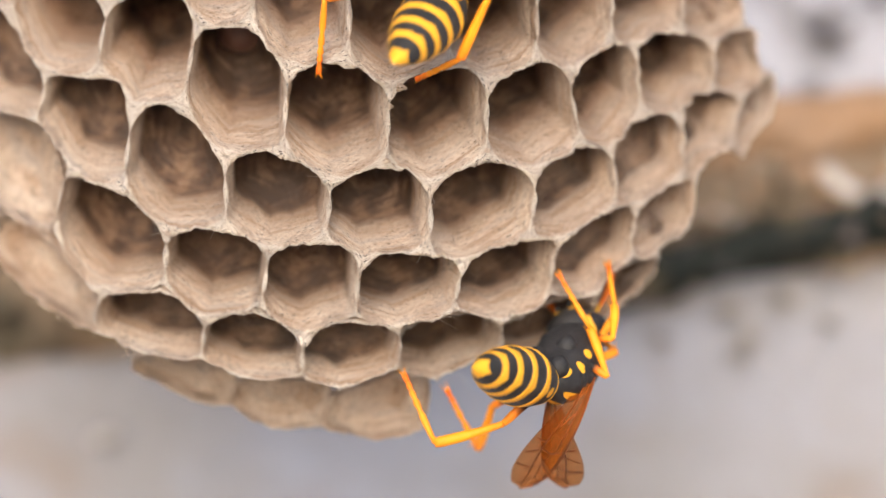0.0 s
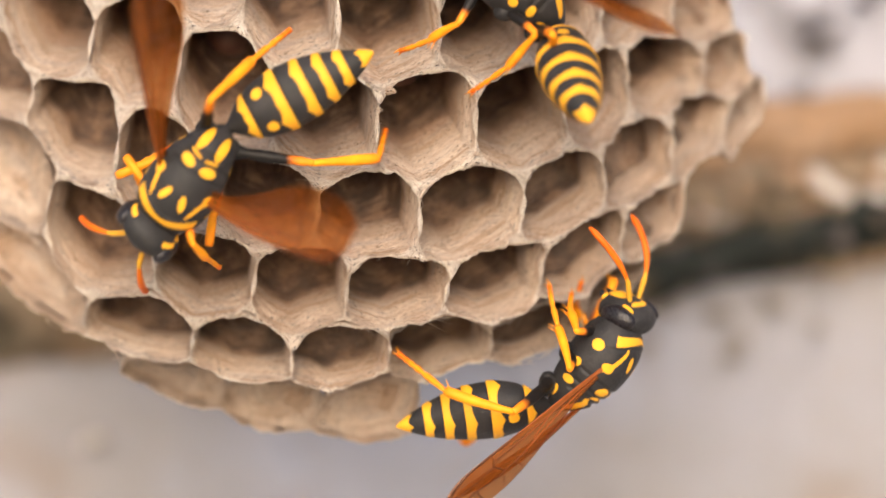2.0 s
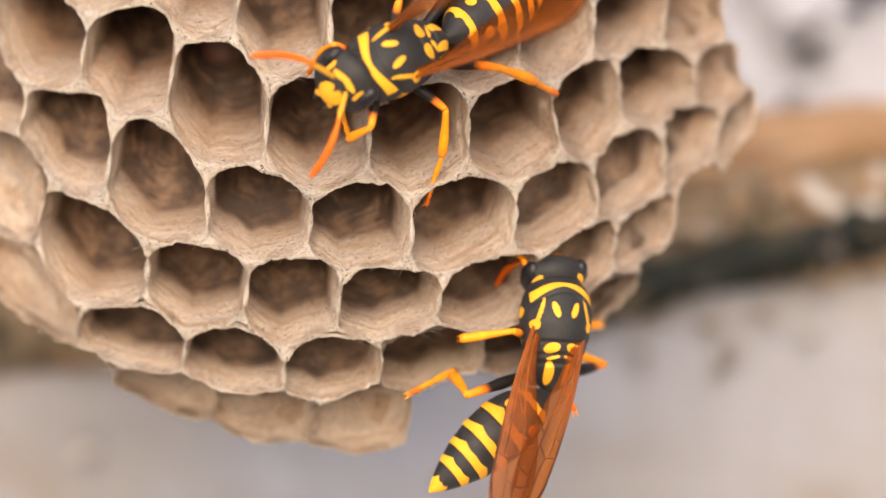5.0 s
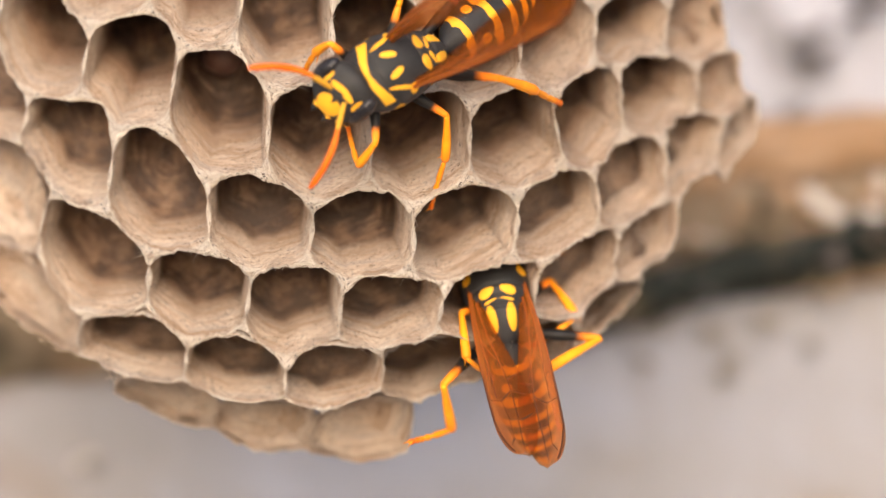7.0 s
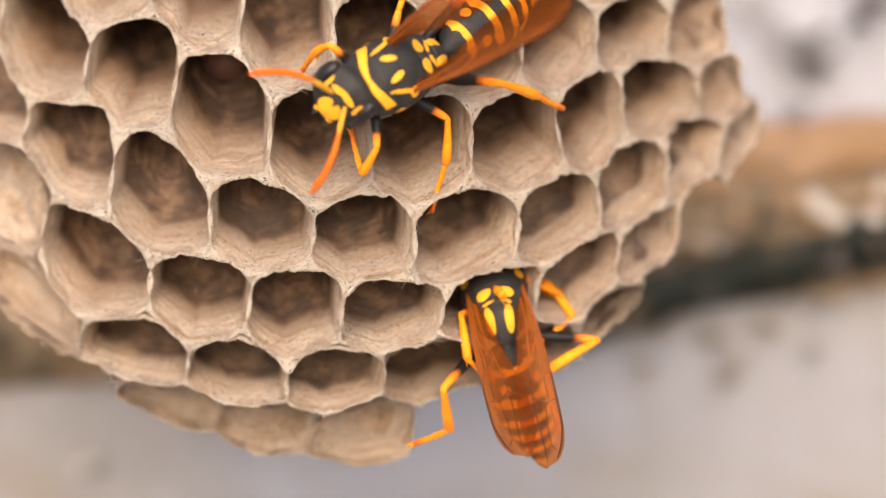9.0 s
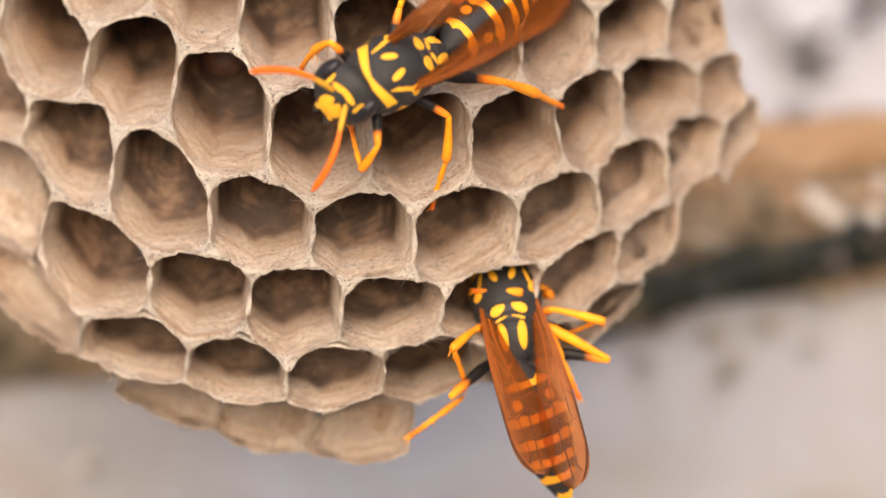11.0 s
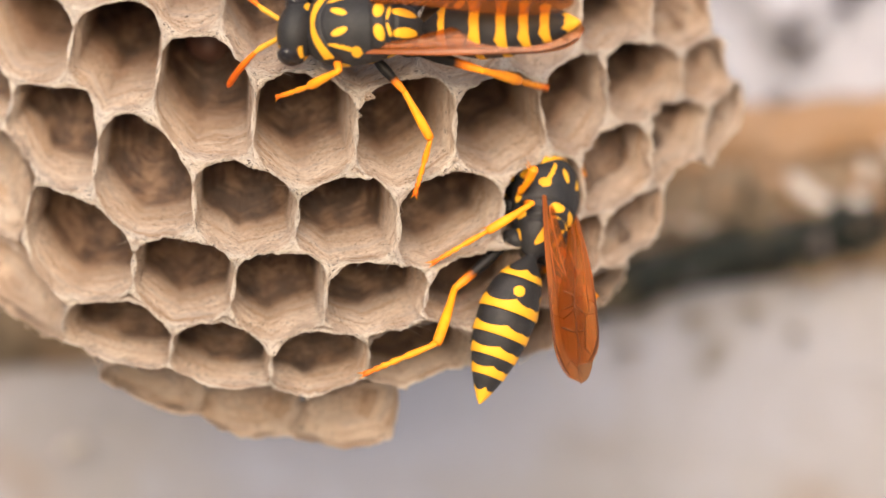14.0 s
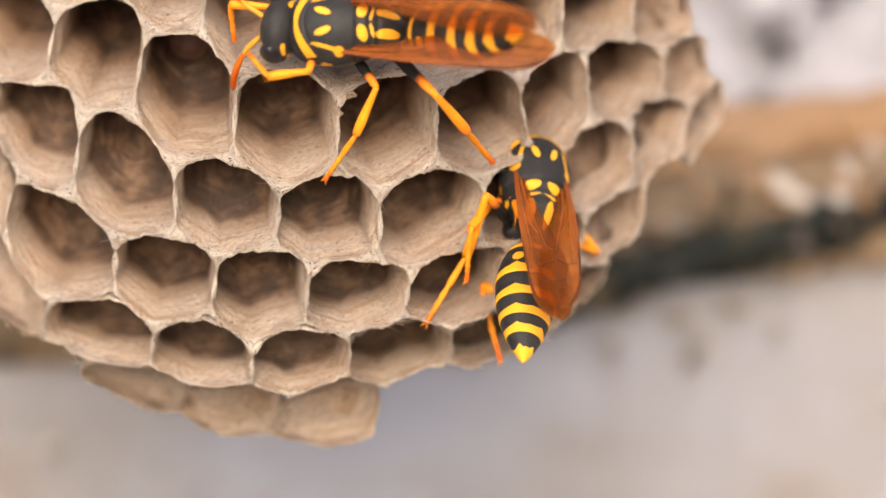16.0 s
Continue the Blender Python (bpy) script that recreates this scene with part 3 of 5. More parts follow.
# loose strands on the rims
rng = random.Random(5)
verts, faces, fresh_lit, uvs = [], [], [], []
for a, b, row, rim in CELLS:
    if not -3 <= row <= 2:
        continue
    for k in range(64):
        e = rng.randrange(6)
        f = rng.random()
        t0, t1 = math.pi / 6 + e * math.pi / 3, math.pi / 2 + e * math.pi / 3
        la = SIDE * 0.985 * ((1 - f) * math.cos(t0) + f * math.cos(t1))
        lb = SIDE * 0.985 * ((1 - f) * math.sin(t0) + f * math.sin(t1))
        root = face_point(a + la, b + lb)
        po = root
        rag = ragged(po)
        root = root + inward(root) * (rag + 0.05)
        tangent = (face_point(a + la + 0.02 * (math.cos(t1) - math.cos(t0)), b + lb + 0.02 * (math.sin(t1) - math.sin(t0))) - po).normalized()
        way = (tangent * rng.choice((-1, 1)) + Vector((rng.uniform(-.5, .5), rng.uniform(-.6, .1), rng.uniform(-.6, .4)))).normalized()
        sag = Vector((rng.uniform(-.2, .2), rng.uniform(-.1, .1), rng.uniform(-.3, .1)))
        length, r = rng.uniform(0.15, 0.55) * (2.8 if rng.random() < 0.09 else 1.0), rng.uniform(0.014, 0.036)
        i0 = len(verts)
        for s in range(4):
            c = root + way * (length * (s / 3 - 0.25)) + sag * (s / 3) ** 2 * length
            for j in range(3):
                w = 2 * math.pi * j / 3
                verts.append(c + Vector((math.cos(w), 0.4 * math.sin(w), math.sin(w))) * r * (1.1 - s / 3.3))
                fresh_lit.append(1.0)
                uvs.append((j * 0.2 + k, s * 0.1))
        for s in range(3):
            for j in range(3):
                faces.append((i0 + s * 3 + j, i0 + s * 3 + (j + 1) % 3, i0 + s * 3 + 3 + (j + 1) % 3, i0 + s * 3 + 3 + j))
tagged(part("loose_fibre", set_in_nest(mesh_of("loose_fibre", verts, faces, [PAPER], [("fresh_lit", fresh_lit)], uvs)), nest, "torn pale paper strands on the rims"), kind="stuff")


# scraps of pulp left hanging on a few corners of the rims
def scrap(a, b, size, seed):
    p = face_point(a, b)
    p = p + inward(p) * (ragged(p) - 0.1)
    bm = bmesh.new()
    bmesh.ops.create_icosphere(bm, subdivisions=3, radius=size)
    for v in bm.verts:
        bump = 1 + 0.55 * noise.noise(v.co * 2.2 / size + Vector((seed, 0, 0))) + 0.25 * noise.noise(v.co * 6.0 / size)
        v.co = Vector((v.co.x * 1.2, v.co.y * 0.55, v.co.z * 0.85)) * bump + p + Vector((0, 0, -0.5 * size))
    verts, faces = [tuple(v.co) for v in bm.verts], [[v.index for v in f.verts] for f in bm.faces]
    bm.free()
    count = len(verts)
    part("scrap", set_in_nest(mesh_of("scrap", verts, faces, [PAPER], [("fresh_lit", [0.9] * count)], [(v[0] * 2.0, v[2]) for v in verts])), nest, "pale scrap of chewed pulp")


for a, row, size in ((0.08, -1.35, 0.26), (0.0, -1.16, 0.16), (0.0, -0.66, 0.16), (-2.0, 0.66, 0.15), (1.0, -0.70, 0.14)):
    scrap(a, row * ROW, size, a * 7)


# ---- wasps; x forward, y to the wasp's left, z its back ----
def blob(x, y, cx, cy, rx, ry, turn=0.0):
    """1 inside an ellipse, falling to 0 past its edge."""
    c, s = math.cos(turn), math.sin(turn)
    u, v = ((x - cx) * c + (y - cy) * s) / rx, (-(x - cx) * s + (y - cy) * c) / ry
    return min(max(0.5 + (1 - math.hypot(u, v)) * 3.0, 0.0), 1.0)


def thorax_marks(x, y, z, a):
    m = 0.0
    w = abs(y)
    if z > 0.1:
        line = 2.50 - 0.30 * w * w
        m = max(m, min(max(0.5 + (0.09 + 0.10 * w - abs(x - line)) * 9, 0), 1) * (1 if w < 1.62 else 0))
        m = max(m, blob(x, w, 1.20, 0.50, 0.42, 0.17, 0.32))
        m = max(m, blob(x, w, 0.95, 1.25, 0.90, 0.09, -0.26))
        m = max(m, blob(x, w, -0.72, 0.56, 0.26, 0.40, 0.3))
        m = max(m, blob(x, w, -1.20, 0.42, 0.08, 0.36, 0.25))
        m = max(m, blob(x, w, 0.40, 1.42, 0.26, 0.22))
    if x < -1.4 and z > -0.7:
        m = max(m, blob(x, w, -1.95, 0.50, 0.62, 0.23, 0.12))
    if w > 0.6:
        m = max(m, blob(x, z, 1.02, 0.0, 0.30, 0.34))
        m = max(m, blob(x, z, -0.30, -0.35, 0.24, 0.26))
        m = max(m, blob(x, z, -1.25, -0.20, 0.20, 0.34))
        m = max(m, blob(x, z, -2.1, -0.55, 0.3, 0.2))
    return m


def thorax_form(x, y, z):
    # grooves between pronotum, scutum, scutellum and propodeum
    dip = 0.0
    if z > 0:
        dip = 0.05 * math.exp(-((x - (2.12 - 0.3 * y * y)) / 0.07) ** 2) + 0.07 * math.exp(-((x + 0.42) / 0.08) ** 2) + 0.10 * math.exp(-((x + 1.05) / 0.10) ** 2) + 0.12 * math.exp(-((x + 1.48) / 0.12) ** 2)
    k = 1 - dip
    return y * (1 - dip * 0.5), z * k


THORAX = [(-2.95, -0.30, 0.20, 0.20), (-2.7, -0.25, 0.50, 0.50), (-2.2, -0.15, 0.98, 0.95), (-1.6, -0.05, 1.30, 1.28), (-0.8, 0.0, 1.58, 1.52), (0.0, 0.02, 1.78, 1.66),
          (0.9, 0.02, 1.86, 1.68), (1.7, 0.0, 1.76, 1.56), (2.35, -0.02, 1.50, 1.30), (2.8, -0.05, 1.02, 0.86), (3.05, -0.1, 0.40, 0.34)]


def head_marks(x, y, z, a):
    w = abs(y)
    m = 0.0
    if x > 0.15:
        m = max(m, blob(w, z, 0.0, -0.62, 0.66, 0.62) if x > 0.2 else 0)
        m = max(m, blob(w, z, 0.25, 0.52, 0.52, 0.16, -0.25))
        m = max(m, blob(w, z, 0.98, 0.35, 0.12, 0.35))
    if x < 0.05:
        m = max(m, blob(w, z, 1.15, 0.55, 0.16, 0.42, 0.5) if x > -0.6 else 0)
        m = max(m, blob(w, z, 1.25, -0.45, 0.14, 0.5))
    return m


HEAD = [(-0.95, -0.05, 0.25, 0.25), (-0.8, 0.0, 0.85, 0.75), (-0.5, 0.0, 1.42, 1.20), (-0.1, -0.02, 1.66, 1.42), (0.3, -0.05, 1.55, 1.42), (0.62, -0.12, 1.15, 1.22), (0.85, -0.25, 0.75, 0.90), (1.0, -0.35, 0.25, 0.45)]

GASTER = [(-0.0, 0.0, 0.22, 0.22), (-0.25, -0.02, 0.34, 0.34), (-0.9, -0.10, 0.92, 0.82), (-1.6, -0.20, 1.32, 1.18), (-2.4, -0.26, 1.52, 1.38), (-3.3, -0.28, 1.56, 1.42), (-4.2, -0.28, 1.46, 1.32),
          (-5.1, -0.26, 1.24, 1.12), (-5.9, -0.22, 0.95, 0.86), (-6.6, -0.18, 0.62, 0.55), (-7.1, -0.14, 0.32, 0.28), (-7.45, -0.12, 0.06, 0.06)]
RINGS = [(0.0, -1.35), (-1.28, -3.05), (-2.95, -4.25), (-4.15, -5.25), (-5.15, -6.15), (-6.05, -7.45)]


GASTER = [(p[0] * 1.08, *p[1:]) for p in GASTER]
RINGS = [(u * 1.08, v * 1.08) for u, v in RINGS]


def gaster_mark(i, f, a):
    """Yellow on a ring: f runs from its front (0) to its back (1), a from the middle of the back round."""
    w = abs(((a + math.pi) % (2 * math.pi)) - math.pi)
    # the black above dips into the band in rounded lobes
    lobe = 0.16 * abs(math.cos(w * 2.3)) ** 0.8 - 0.08 - 0.06 * math.exp(-(w / 0.22) ** 2)
    edge = (0.72, 0.70, 0.64, 0.60, 0.58, 0.50)[i] + lobe
    m = min(max(0.5 + (f - edge) * 12, 0), 1) * (1.0 if f < 0.97 or i == 5 else 0.3)
    if i == 1:
        m = max(m, blob(f, w, 0.40, 0.68, 0.15, 0.22))
    return m


def gaster_ring(i):
    x0, x1 = RINGS[i]
    steps, n = 28, 84
    rings, values = [], []
    for s in range(steps + 1):
        f = s / steps
        x = x0 + (x1 - x0) * f
        zc, ry, rz = smooth_table([(-p[0], *p[1:]) for p in GASTER], -x)
        lip = 1.0 + 0.035 * step01(0.55, 0.95, f) - 0.035 * step01(0.96, 1.0, f) - (0.05 * (1 - step01(0.0, 0.16, f)) if i else 0)
        ring = []
        for j in range(n):
            a = 2 * math.pi * j / n
            ring.append((x, max(ry, 0.03) * lip * math.sin(a), zc + max(rz, 0.03) * lip * math.cos(a)))
            values.append(gaster_mark(i, f, a))
        rings.append(ring)
    return rings_to_mesh("tergite", rings, [BODY], [("mark", values)])


def wing_outline(f, broad):
    """Half way along the blade: the front and the rear edge."""
    w = broad * (0.22 + 0.78 * step01(0.0, 0.75, f))
    front = 0.10 * broad * math.sin(math.pi * f)
    tip = max((f - 0.78) / 0.22, 0.0)
    mid = front - 0.55 * w
    return mid + 0.55 * w * math.sqrt(max(1 - tip ** 2.4, 0.0006)), mid - 0.45 * w * math.sqrt(max(1 - tip ** 1.8, 0.0006))


def wing_mesh(side, length, broad):
    """A blade that runs back from its root; its stiff front edge lies outward."""
    n, m = 40, 12
    verts, faces, dense = [], [], []
    for layer in (0, 1):
        for i in range(n + 1):
            f = i / n
            fr, re = wing_outline(f, broad)
            for j in range(m + 1):
                g = j / m
                y = fr + (re - fr) * g
                z = 0.10 * math.sin(g * 9.0 + f * 2) * (1 - f) * 0.6 - 0.22 * g * g + 0.30 * math.sin(math.pi * f) + (0.02 if layer else -0.02)
                verts.append((-length * f, side * y, z))
                dense.append((1.0 - 0.42 * step01(0.10, 0.40, g) - 0.22 * step01(0.5, 0.85, g) - 0.24 * step01(0.45, 0.75, f)) * min(1.0, (2.8 / broad) ** 2))
    s = (n + 1) * (m + 1)
    for i in range(n):
        for j in range(m):
            q = i * (m + 1) + j
            faces.append((q, q + 1, q + m + 2, q + m + 1))
            faces.append((s + q, s + q + m + 1, s + q + m + 2, s + q + 1))
    edge = [i * (m + 1) for i in range(n + 1)] + [n * (m + 1) + j for j in range(1, m + 1)] + [i * (m + 1) + m for i in range(n - 1, -1, -1)] + [j for j in range(m - 1, 0, -1)]
    for k in range(len(edge)):
        p, q = edge[k], edge[(k + 1) % len(edge)]
        faces.append((p, q, s + q, s + p))
    return mesh_of("wing", verts, faces, [WING], [("dense", dense)])


VEINS = [[(0.0, 0.03), (0.3, 0.02), (0.6, 0.03), (0.8, 0.03), (0.97, 0.12)], [(0.0, 0.25), (0.25, 0.22), (0.5, 0.25), (0.68, 0.22)], [(0.02, 0.55), (0.3, 0.55), (0.55, 0.62), (0.7, 0.60), (0.97, 0.55)],
         [(0.35, 0.24), (0.48, 0.55)], [(0.68, 0.05), (0.70, 0.32), (0.66, 0.60), (0.70, 0.92)], [(0.70, 0.32), (0.80, 0.38), (0.90, 0.36)], [(0.80, 0.38), (0.82, 0.68), (0.80, 0.95)], [(0.60, 0.62), (0.58, 0.90)],
         [(0.90, 0.36), (0.93, 0.20)], [(0.90, 0.36), (0.96, 0.70)]]


def vein_mesh(side, length, broad):
    verts, faces, along = [], [], []
    for vi, line in enumerate(VEINS):
        pts = []
        for k in range(len(line) - 1):
            for s in range(6):
                t = s / 6
                pts.append((line[k][0] + (line[k + 1][0] - line[k][0]) * t, line[k][1] + (line[k + 1][1] - line[k][1]) * t))
        pts.append(line[-1])
        i0 = len(verts)
        r = 0.075 if vi == 0 else 0.032 if vi < 3 else 0.022
        for f, g in pts:
            fr, re = wing_outline(f, broad)
            y = fr + (re - fr) * g
            z = 0.10 * math.sin(g * 9.0 + f * 2) * (1 - f) * 0.6 - 0.22 * g * g + 0.30 * math.sin(math.pi * f)
            for j in range(4):
                w = math.pi / 4 + math.pi / 2 * j
                verts.append((-length * f, side * (y + r * math.cos(w)), z + 0.045 * math.sin(w)))
                along.append(f)
        # cross veins run across, so give them width along the blade too
        for k in range(len(pts) - 1):
            for j in range(4):
                q = (j + 1) % 4
                faces.append((i0 + k * 4 + j, i0 + k * 4 + q, i0 + k * 4 + 4 + q, i0 + k * 4 + 4 + j))
        if abs(pts[-1][0] - pts[0][0]) < 0.08:
            for v in range(i0, len(verts)):
                x, y, z = verts[v]
                verts[v] = (x + (0.03 if (v - i0) % 4 in (0, 3) else -0.03), y, z)
    return mesh_of("vein", verts, faces, [VEIN], [("along", along)])


LEGS = {  # root on the body, femur, tibia, tarsus, thickness
    "fore": ((1.55, 0.75, -0.95), 2.35, 2.0, 2.5, 0.78),
    "mid": ((-0.15, 0.90, -1.20), 2.6, 2.7, 3.2, 0.80),
    "hind": ((-1.95, 0.78, -1.05), 4.1, 3.6, 4.0, 0.92),
}


def femur_mesh(length, k):
    n = 16
    path, radii = [], []
    for i in range(n + 1):
        f = i / n
        path.append((length * f, 0, 0.10 * math.sin(math.pi * f)))
        radii.append(k * (0.40 - 0.16 * step01(0.10, 0.22, f) + 0.10 * math.exp(-((f - 0.45) / 0.22) ** 2) - 0.05 * step01(0.85, 1.0, f)))
    return tube("leg", path, radii, 12, [FEMUR])


def tibia_mesh(length, k):
    n = 14
    path = [(length * i / n, 0, 0.06 * math.sin(math.pi * i / n)) for i in range(n + 1)]
    radii = [k * (0.185 + 0.115 * step01(0.0, 0.75, i / n) - 0.06 * step01(0.92, 1.0, i / n)) for i in range(n + 1)]
    me = tube("tibia", path, radii, 10, [SHIN])
    bm = bmesh.new()
    bm.from_mesh(me)
    for y in (-0.12, 0.12):  # spurs at the end of the shin
        made = bmesh.ops.create_cone(bm, segments=5, radius1=0.05 * MM, radius2=0.008 * MM, depth=0.6 * MM, cap_ends=True)
        bmesh.ops.transform(bm, verts=made["verts"], matrix=Matrix.Translation(((length - 0.05) * MM, y * MM, -0.30 * MM)) @ pose(0, 0, 0, 0, 140, 0))
    bm.to_mesh(me)
    bm.free()
    return me


def tarsus_mesh(length, k):
    path, radii = [], []
    joints = [0.0, 0.46, 0.63, 0.75, 0.85, 1.0]
    for s in range(5):
        for i in range(4):
            f = joints[s] + (joints[s + 1] - joints[s]) * i / 3.6
            path.append((length * f, 0, -0.05 * math.sin(math.pi * f)))
            radii.append(k * (0.13, 0.165, 0.20, 0.215)[i] * (1.0 - 0.18 * f))
    path.append((length, 0, 0))
    radii.append(0.10 * k)
    me = tube("tarsus", path, radii, 8, [FOOT])
    bm = bmesh.new()
    bm.from_mesh(me)
    for y in (-0.11, 0.11):  # claws
        made = bmesh.ops.create_cone(bm, segments=5, radius1=0.07 * MM, radius2=0.01 * MM, depth=0.42 * MM, cap_ends=True)
        bmesh.ops.transform(bm, verts=made["verts"], matrix=Matrix.Translation(((length + 0.10) * MM, y * MM, -0.06 * MM)) @ pose(0, 0, 0, 0, 115, y * 160))
    bm.to_mesh(me)
    bm.free()
    return me


def antenna_mesh(side):
    path, radii = [], []
    for i in range(7):
        f = i / 6
        path.append((1.15 * f, side * 0.12 * f, 0.25 * f))
        radii.append(0.12 + 0.03 * f)
    for i in range(1, 25):
        f = i / 24
        path.append((1.15 + 3.2 * f, side * (0.12 + 0.55 * math.sin(1.5 * f)), 0.25 - 1.5 * f * f + 0.35 * f))
        radii.append((0.105 + 0.065 * step01(0.0, 0.45, f) - 0.09 * step01(0.9, 1.0, f)) * (1.06 if i % 2 else 0.97))
    return tube("antenna", path, radii, 10, [SCAPE, FEELER], slots_at=8)


SHARED = {}


GROWN = 1.07  # body parts are drawn a little small and then grown
BODY_MM = MM * GROWN


def shared(key, make, *args):
    if key not in SHARED:
        SHARED[key] = make(*args)
        SHARED[key].transform(Matrix.Scale(GROWN, 4))
    return SHARED[key]


WING_ROOT = (0.55, 1.38, 0.85)
HEAD_AT = (3.32, 0.0, -0.12)
WAIST = (-2.75, 0.0, -0.26)


def limb(name, me, parent, label="", at=(0, 0, 0), turn=None):
    return part(name, me, parent, label, [c * GROWN for c in at], turn)


def make_wasp(label, wing_broad):
    """A paper wasp of parts, about 15 mm long; returns the thing and its moving parts by name."""
    w = tagged(new("paper_wasp"), label, "wasp", "wasps on the nest")
    w.rotation_mode = 'QUATERNION'
    p = {"self": w}
    p["thorax"] = limb("thorax", shared("thorax", spindle, "thorax", THORAX, 120, 150, [BODY], thorax_marks, thorax_form), w)
    p["head"] = head = limb("head", shared("head", spindle, "head", HEAD, 80, 130, [BODY], head_marks), w, "black head with a yellow face", HEAD_AT)
    for side in (1, -1):
        eye = shared("eye", spindle, "eye", [(-0.62, 0, 0.05, 0.05), (-0.52, 0, 0.24, 0.5), (-0.3, 0, 0.40, 0.82), (0.0, 0, 0.47, 0.98), (0.3, 0, 0.40, 0.84), (0.52, 0, 0.25, 0.5), (0.62, 0, 0.05, 0.05)], 16, 24, [EYE_BLACK])
        limb("eye", eye, head, "glossy black compound eye", (0.12, side * 1.28, 0.12))
        p["antenna_%d" % side] = limb("antenna", shared("antenna%d" % side, antenna_mesh, side), head, "orange antenna", (0.78, side * 0.42, 0.12))
        jaw = shared("jaw", spindle, "mandible", [(-0.3, 0, 0.2, 0.3), (0.0, 0, 0.24, 0.3), (0.35, 0, 0.16, 0.2), (0.6, 0, 0.05, 0.08)], 10, 14, [BODY], lambda x, y, z, a: 1.0 if x < 0.3 else 0.0)
        limb("mandible", jaw, head, "", (0.45, side * 0.40, -1.12), Euler((0, radians(65), radians(-12 * side))).to_matrix())
        tegula = shared("tegula", spindle, "tegula", [(-0.4, 0, 0.05, 0.04), (-0.25, 0, 0.22, 0.12), (0.05, 0, 0.28, 0.16), (0.3, 0, 0.18, 0.1), (0.4, 0, 0.04, 0.04)], 10, 16, [BODY], lambda x, y, z, a: 1.0)
        limb("tegula", tegula, w, "yellow wing cap", (0.55, side * 1.42, 0.72), Euler((radians(-35 * side), 0, 0)).to_matrix())
        for kind, (root, l1, l2, l3, k) in LEGS.items():
            leg = limb("leg", shared(("femur", kind), femur_mesh, l1, k), w, "black and orange leg", (root[0], side * root[1], root[2]))
            hip = shared("hip", spindle, "coxa", [(-0.62, 0, 0.05, 0.05), (-0.45, 0, 0.40, 0.36), (0.0, 0, 0.58, 0.52), (0.35, 0, 0.46, 0.42), (0.6, 0, 0.20, 0.18)], 12, 18, [BODY])
            limb("coxa", hip, w, "black hip", (root[0] - 0.12, side * root[1] * 0.92, root[2] + 0.05), Euler((radians(20 * side), radians(48), radians(28 * side))).to_matrix())
            tibia = limb("tibia", shared(("tibia", kind), tibia_mesh, l2, k), leg, "yellow shin", (l1, 0, 0))
            tarsus = limb("tarsus", shared(("tarsus", kind), tarsus_mesh, l3, k), leg, "orange jointed foot", (l1 + l2, 0, 0))
            p["%s_%d" % (kind, side)] = (leg, tibia, tarsus)
        wing = limb("wing", shared(("wing", side, wing_broad), wing_mesh, side, 11.2, wing_broad), w, "amber folded wing", (WING_ROOT[0], side * WING_ROOT[1], WING_ROOT[2]))
        limb("vein", shared(("vein", side, wing_broad), vein_mesh, side, 11.2, wing_broad), wing)
        p["wing_%d" % side] = wing
    p["abdomen"] = gaster = limb("abdomen", shared("ring0", gaster_ring, 0), w, "black and yellow ringed abdomen", WAIST)
    for i in range(1, 6):
        limb("tergite", shared("ring%d" % i, gaster_ring, i), gaster)
    return p


lower_wasp = make_wasp("black and yellow paper wasp clinging to the rim of the comb", 2.1)
upper_wasp = make_wasp("black and yellow paper wasp standing across the comb cells", 2.05)
flying_wasp = make_wasp("black and yellow paper wasp with spread wings taking off", 3.3)


# ---- how the wasps move ----
def stance(x, y, z, heading, lift, roll):
    """Where a wasp's thorax is, in mm; heading in the plane of the wall, lift of the head away from the wall, roll about its length."""
    h, l, r = radians(heading), radians(lift), radians(roll)
    flat = Vector((math.cos(h), 0, math.sin(h)))
    out = Vector((0, -1, 0))
    fwd = math.cos(l) * flat + math.sin(l) * out
    top = math.cos(l) * out - math.sin(l) * flat
    left = top.cross(fwd)
    top, left = math.cos(r) * top - math.sin(r) * left, math.cos(r) * left + math.sin(r) * top
    m = Matrix((fwd, left, top)).transposed().to_4x4()
    m.translation = Vector((x, y, z)) * MM
    return m


def along(way, up):
    """A turn whose x axis runs along way and whose z axis leans to up."""
    x = way.normalized()
    y = up.cross(x)
    if y.length < 1e-4:
        y = Vector((0, 1, 0)).cross(x)
    y.normalize()
    return Matrix((x, y, x.cross(y))).transposed()


def between(rows, t):
    """A row of numbers at the time t, read from rows in time order."""
    if t <= rows[0][0]:
        return rows[0][1:]
    for r0, r1 in zip(rows, rows[1:]):
        if t <= r1[0]:
            f = (t - r0[0]) / (r1[0] - r0[0])
            return tuple(u + (v - u) * f for u, v in zip(r0[1:], r1[1:]))
    return rows[-1][1:]


REST = {"fore": ((2.0, 1.1, -2.6), (2.8, 1.2, -5.0)), "mid": ((0.2, 1.3, -2.8), (0.2, 1.6, -5.2)), "hind": ((-2.6, 2.0, -1.8), (-4.8, 2.6, -4.4))}


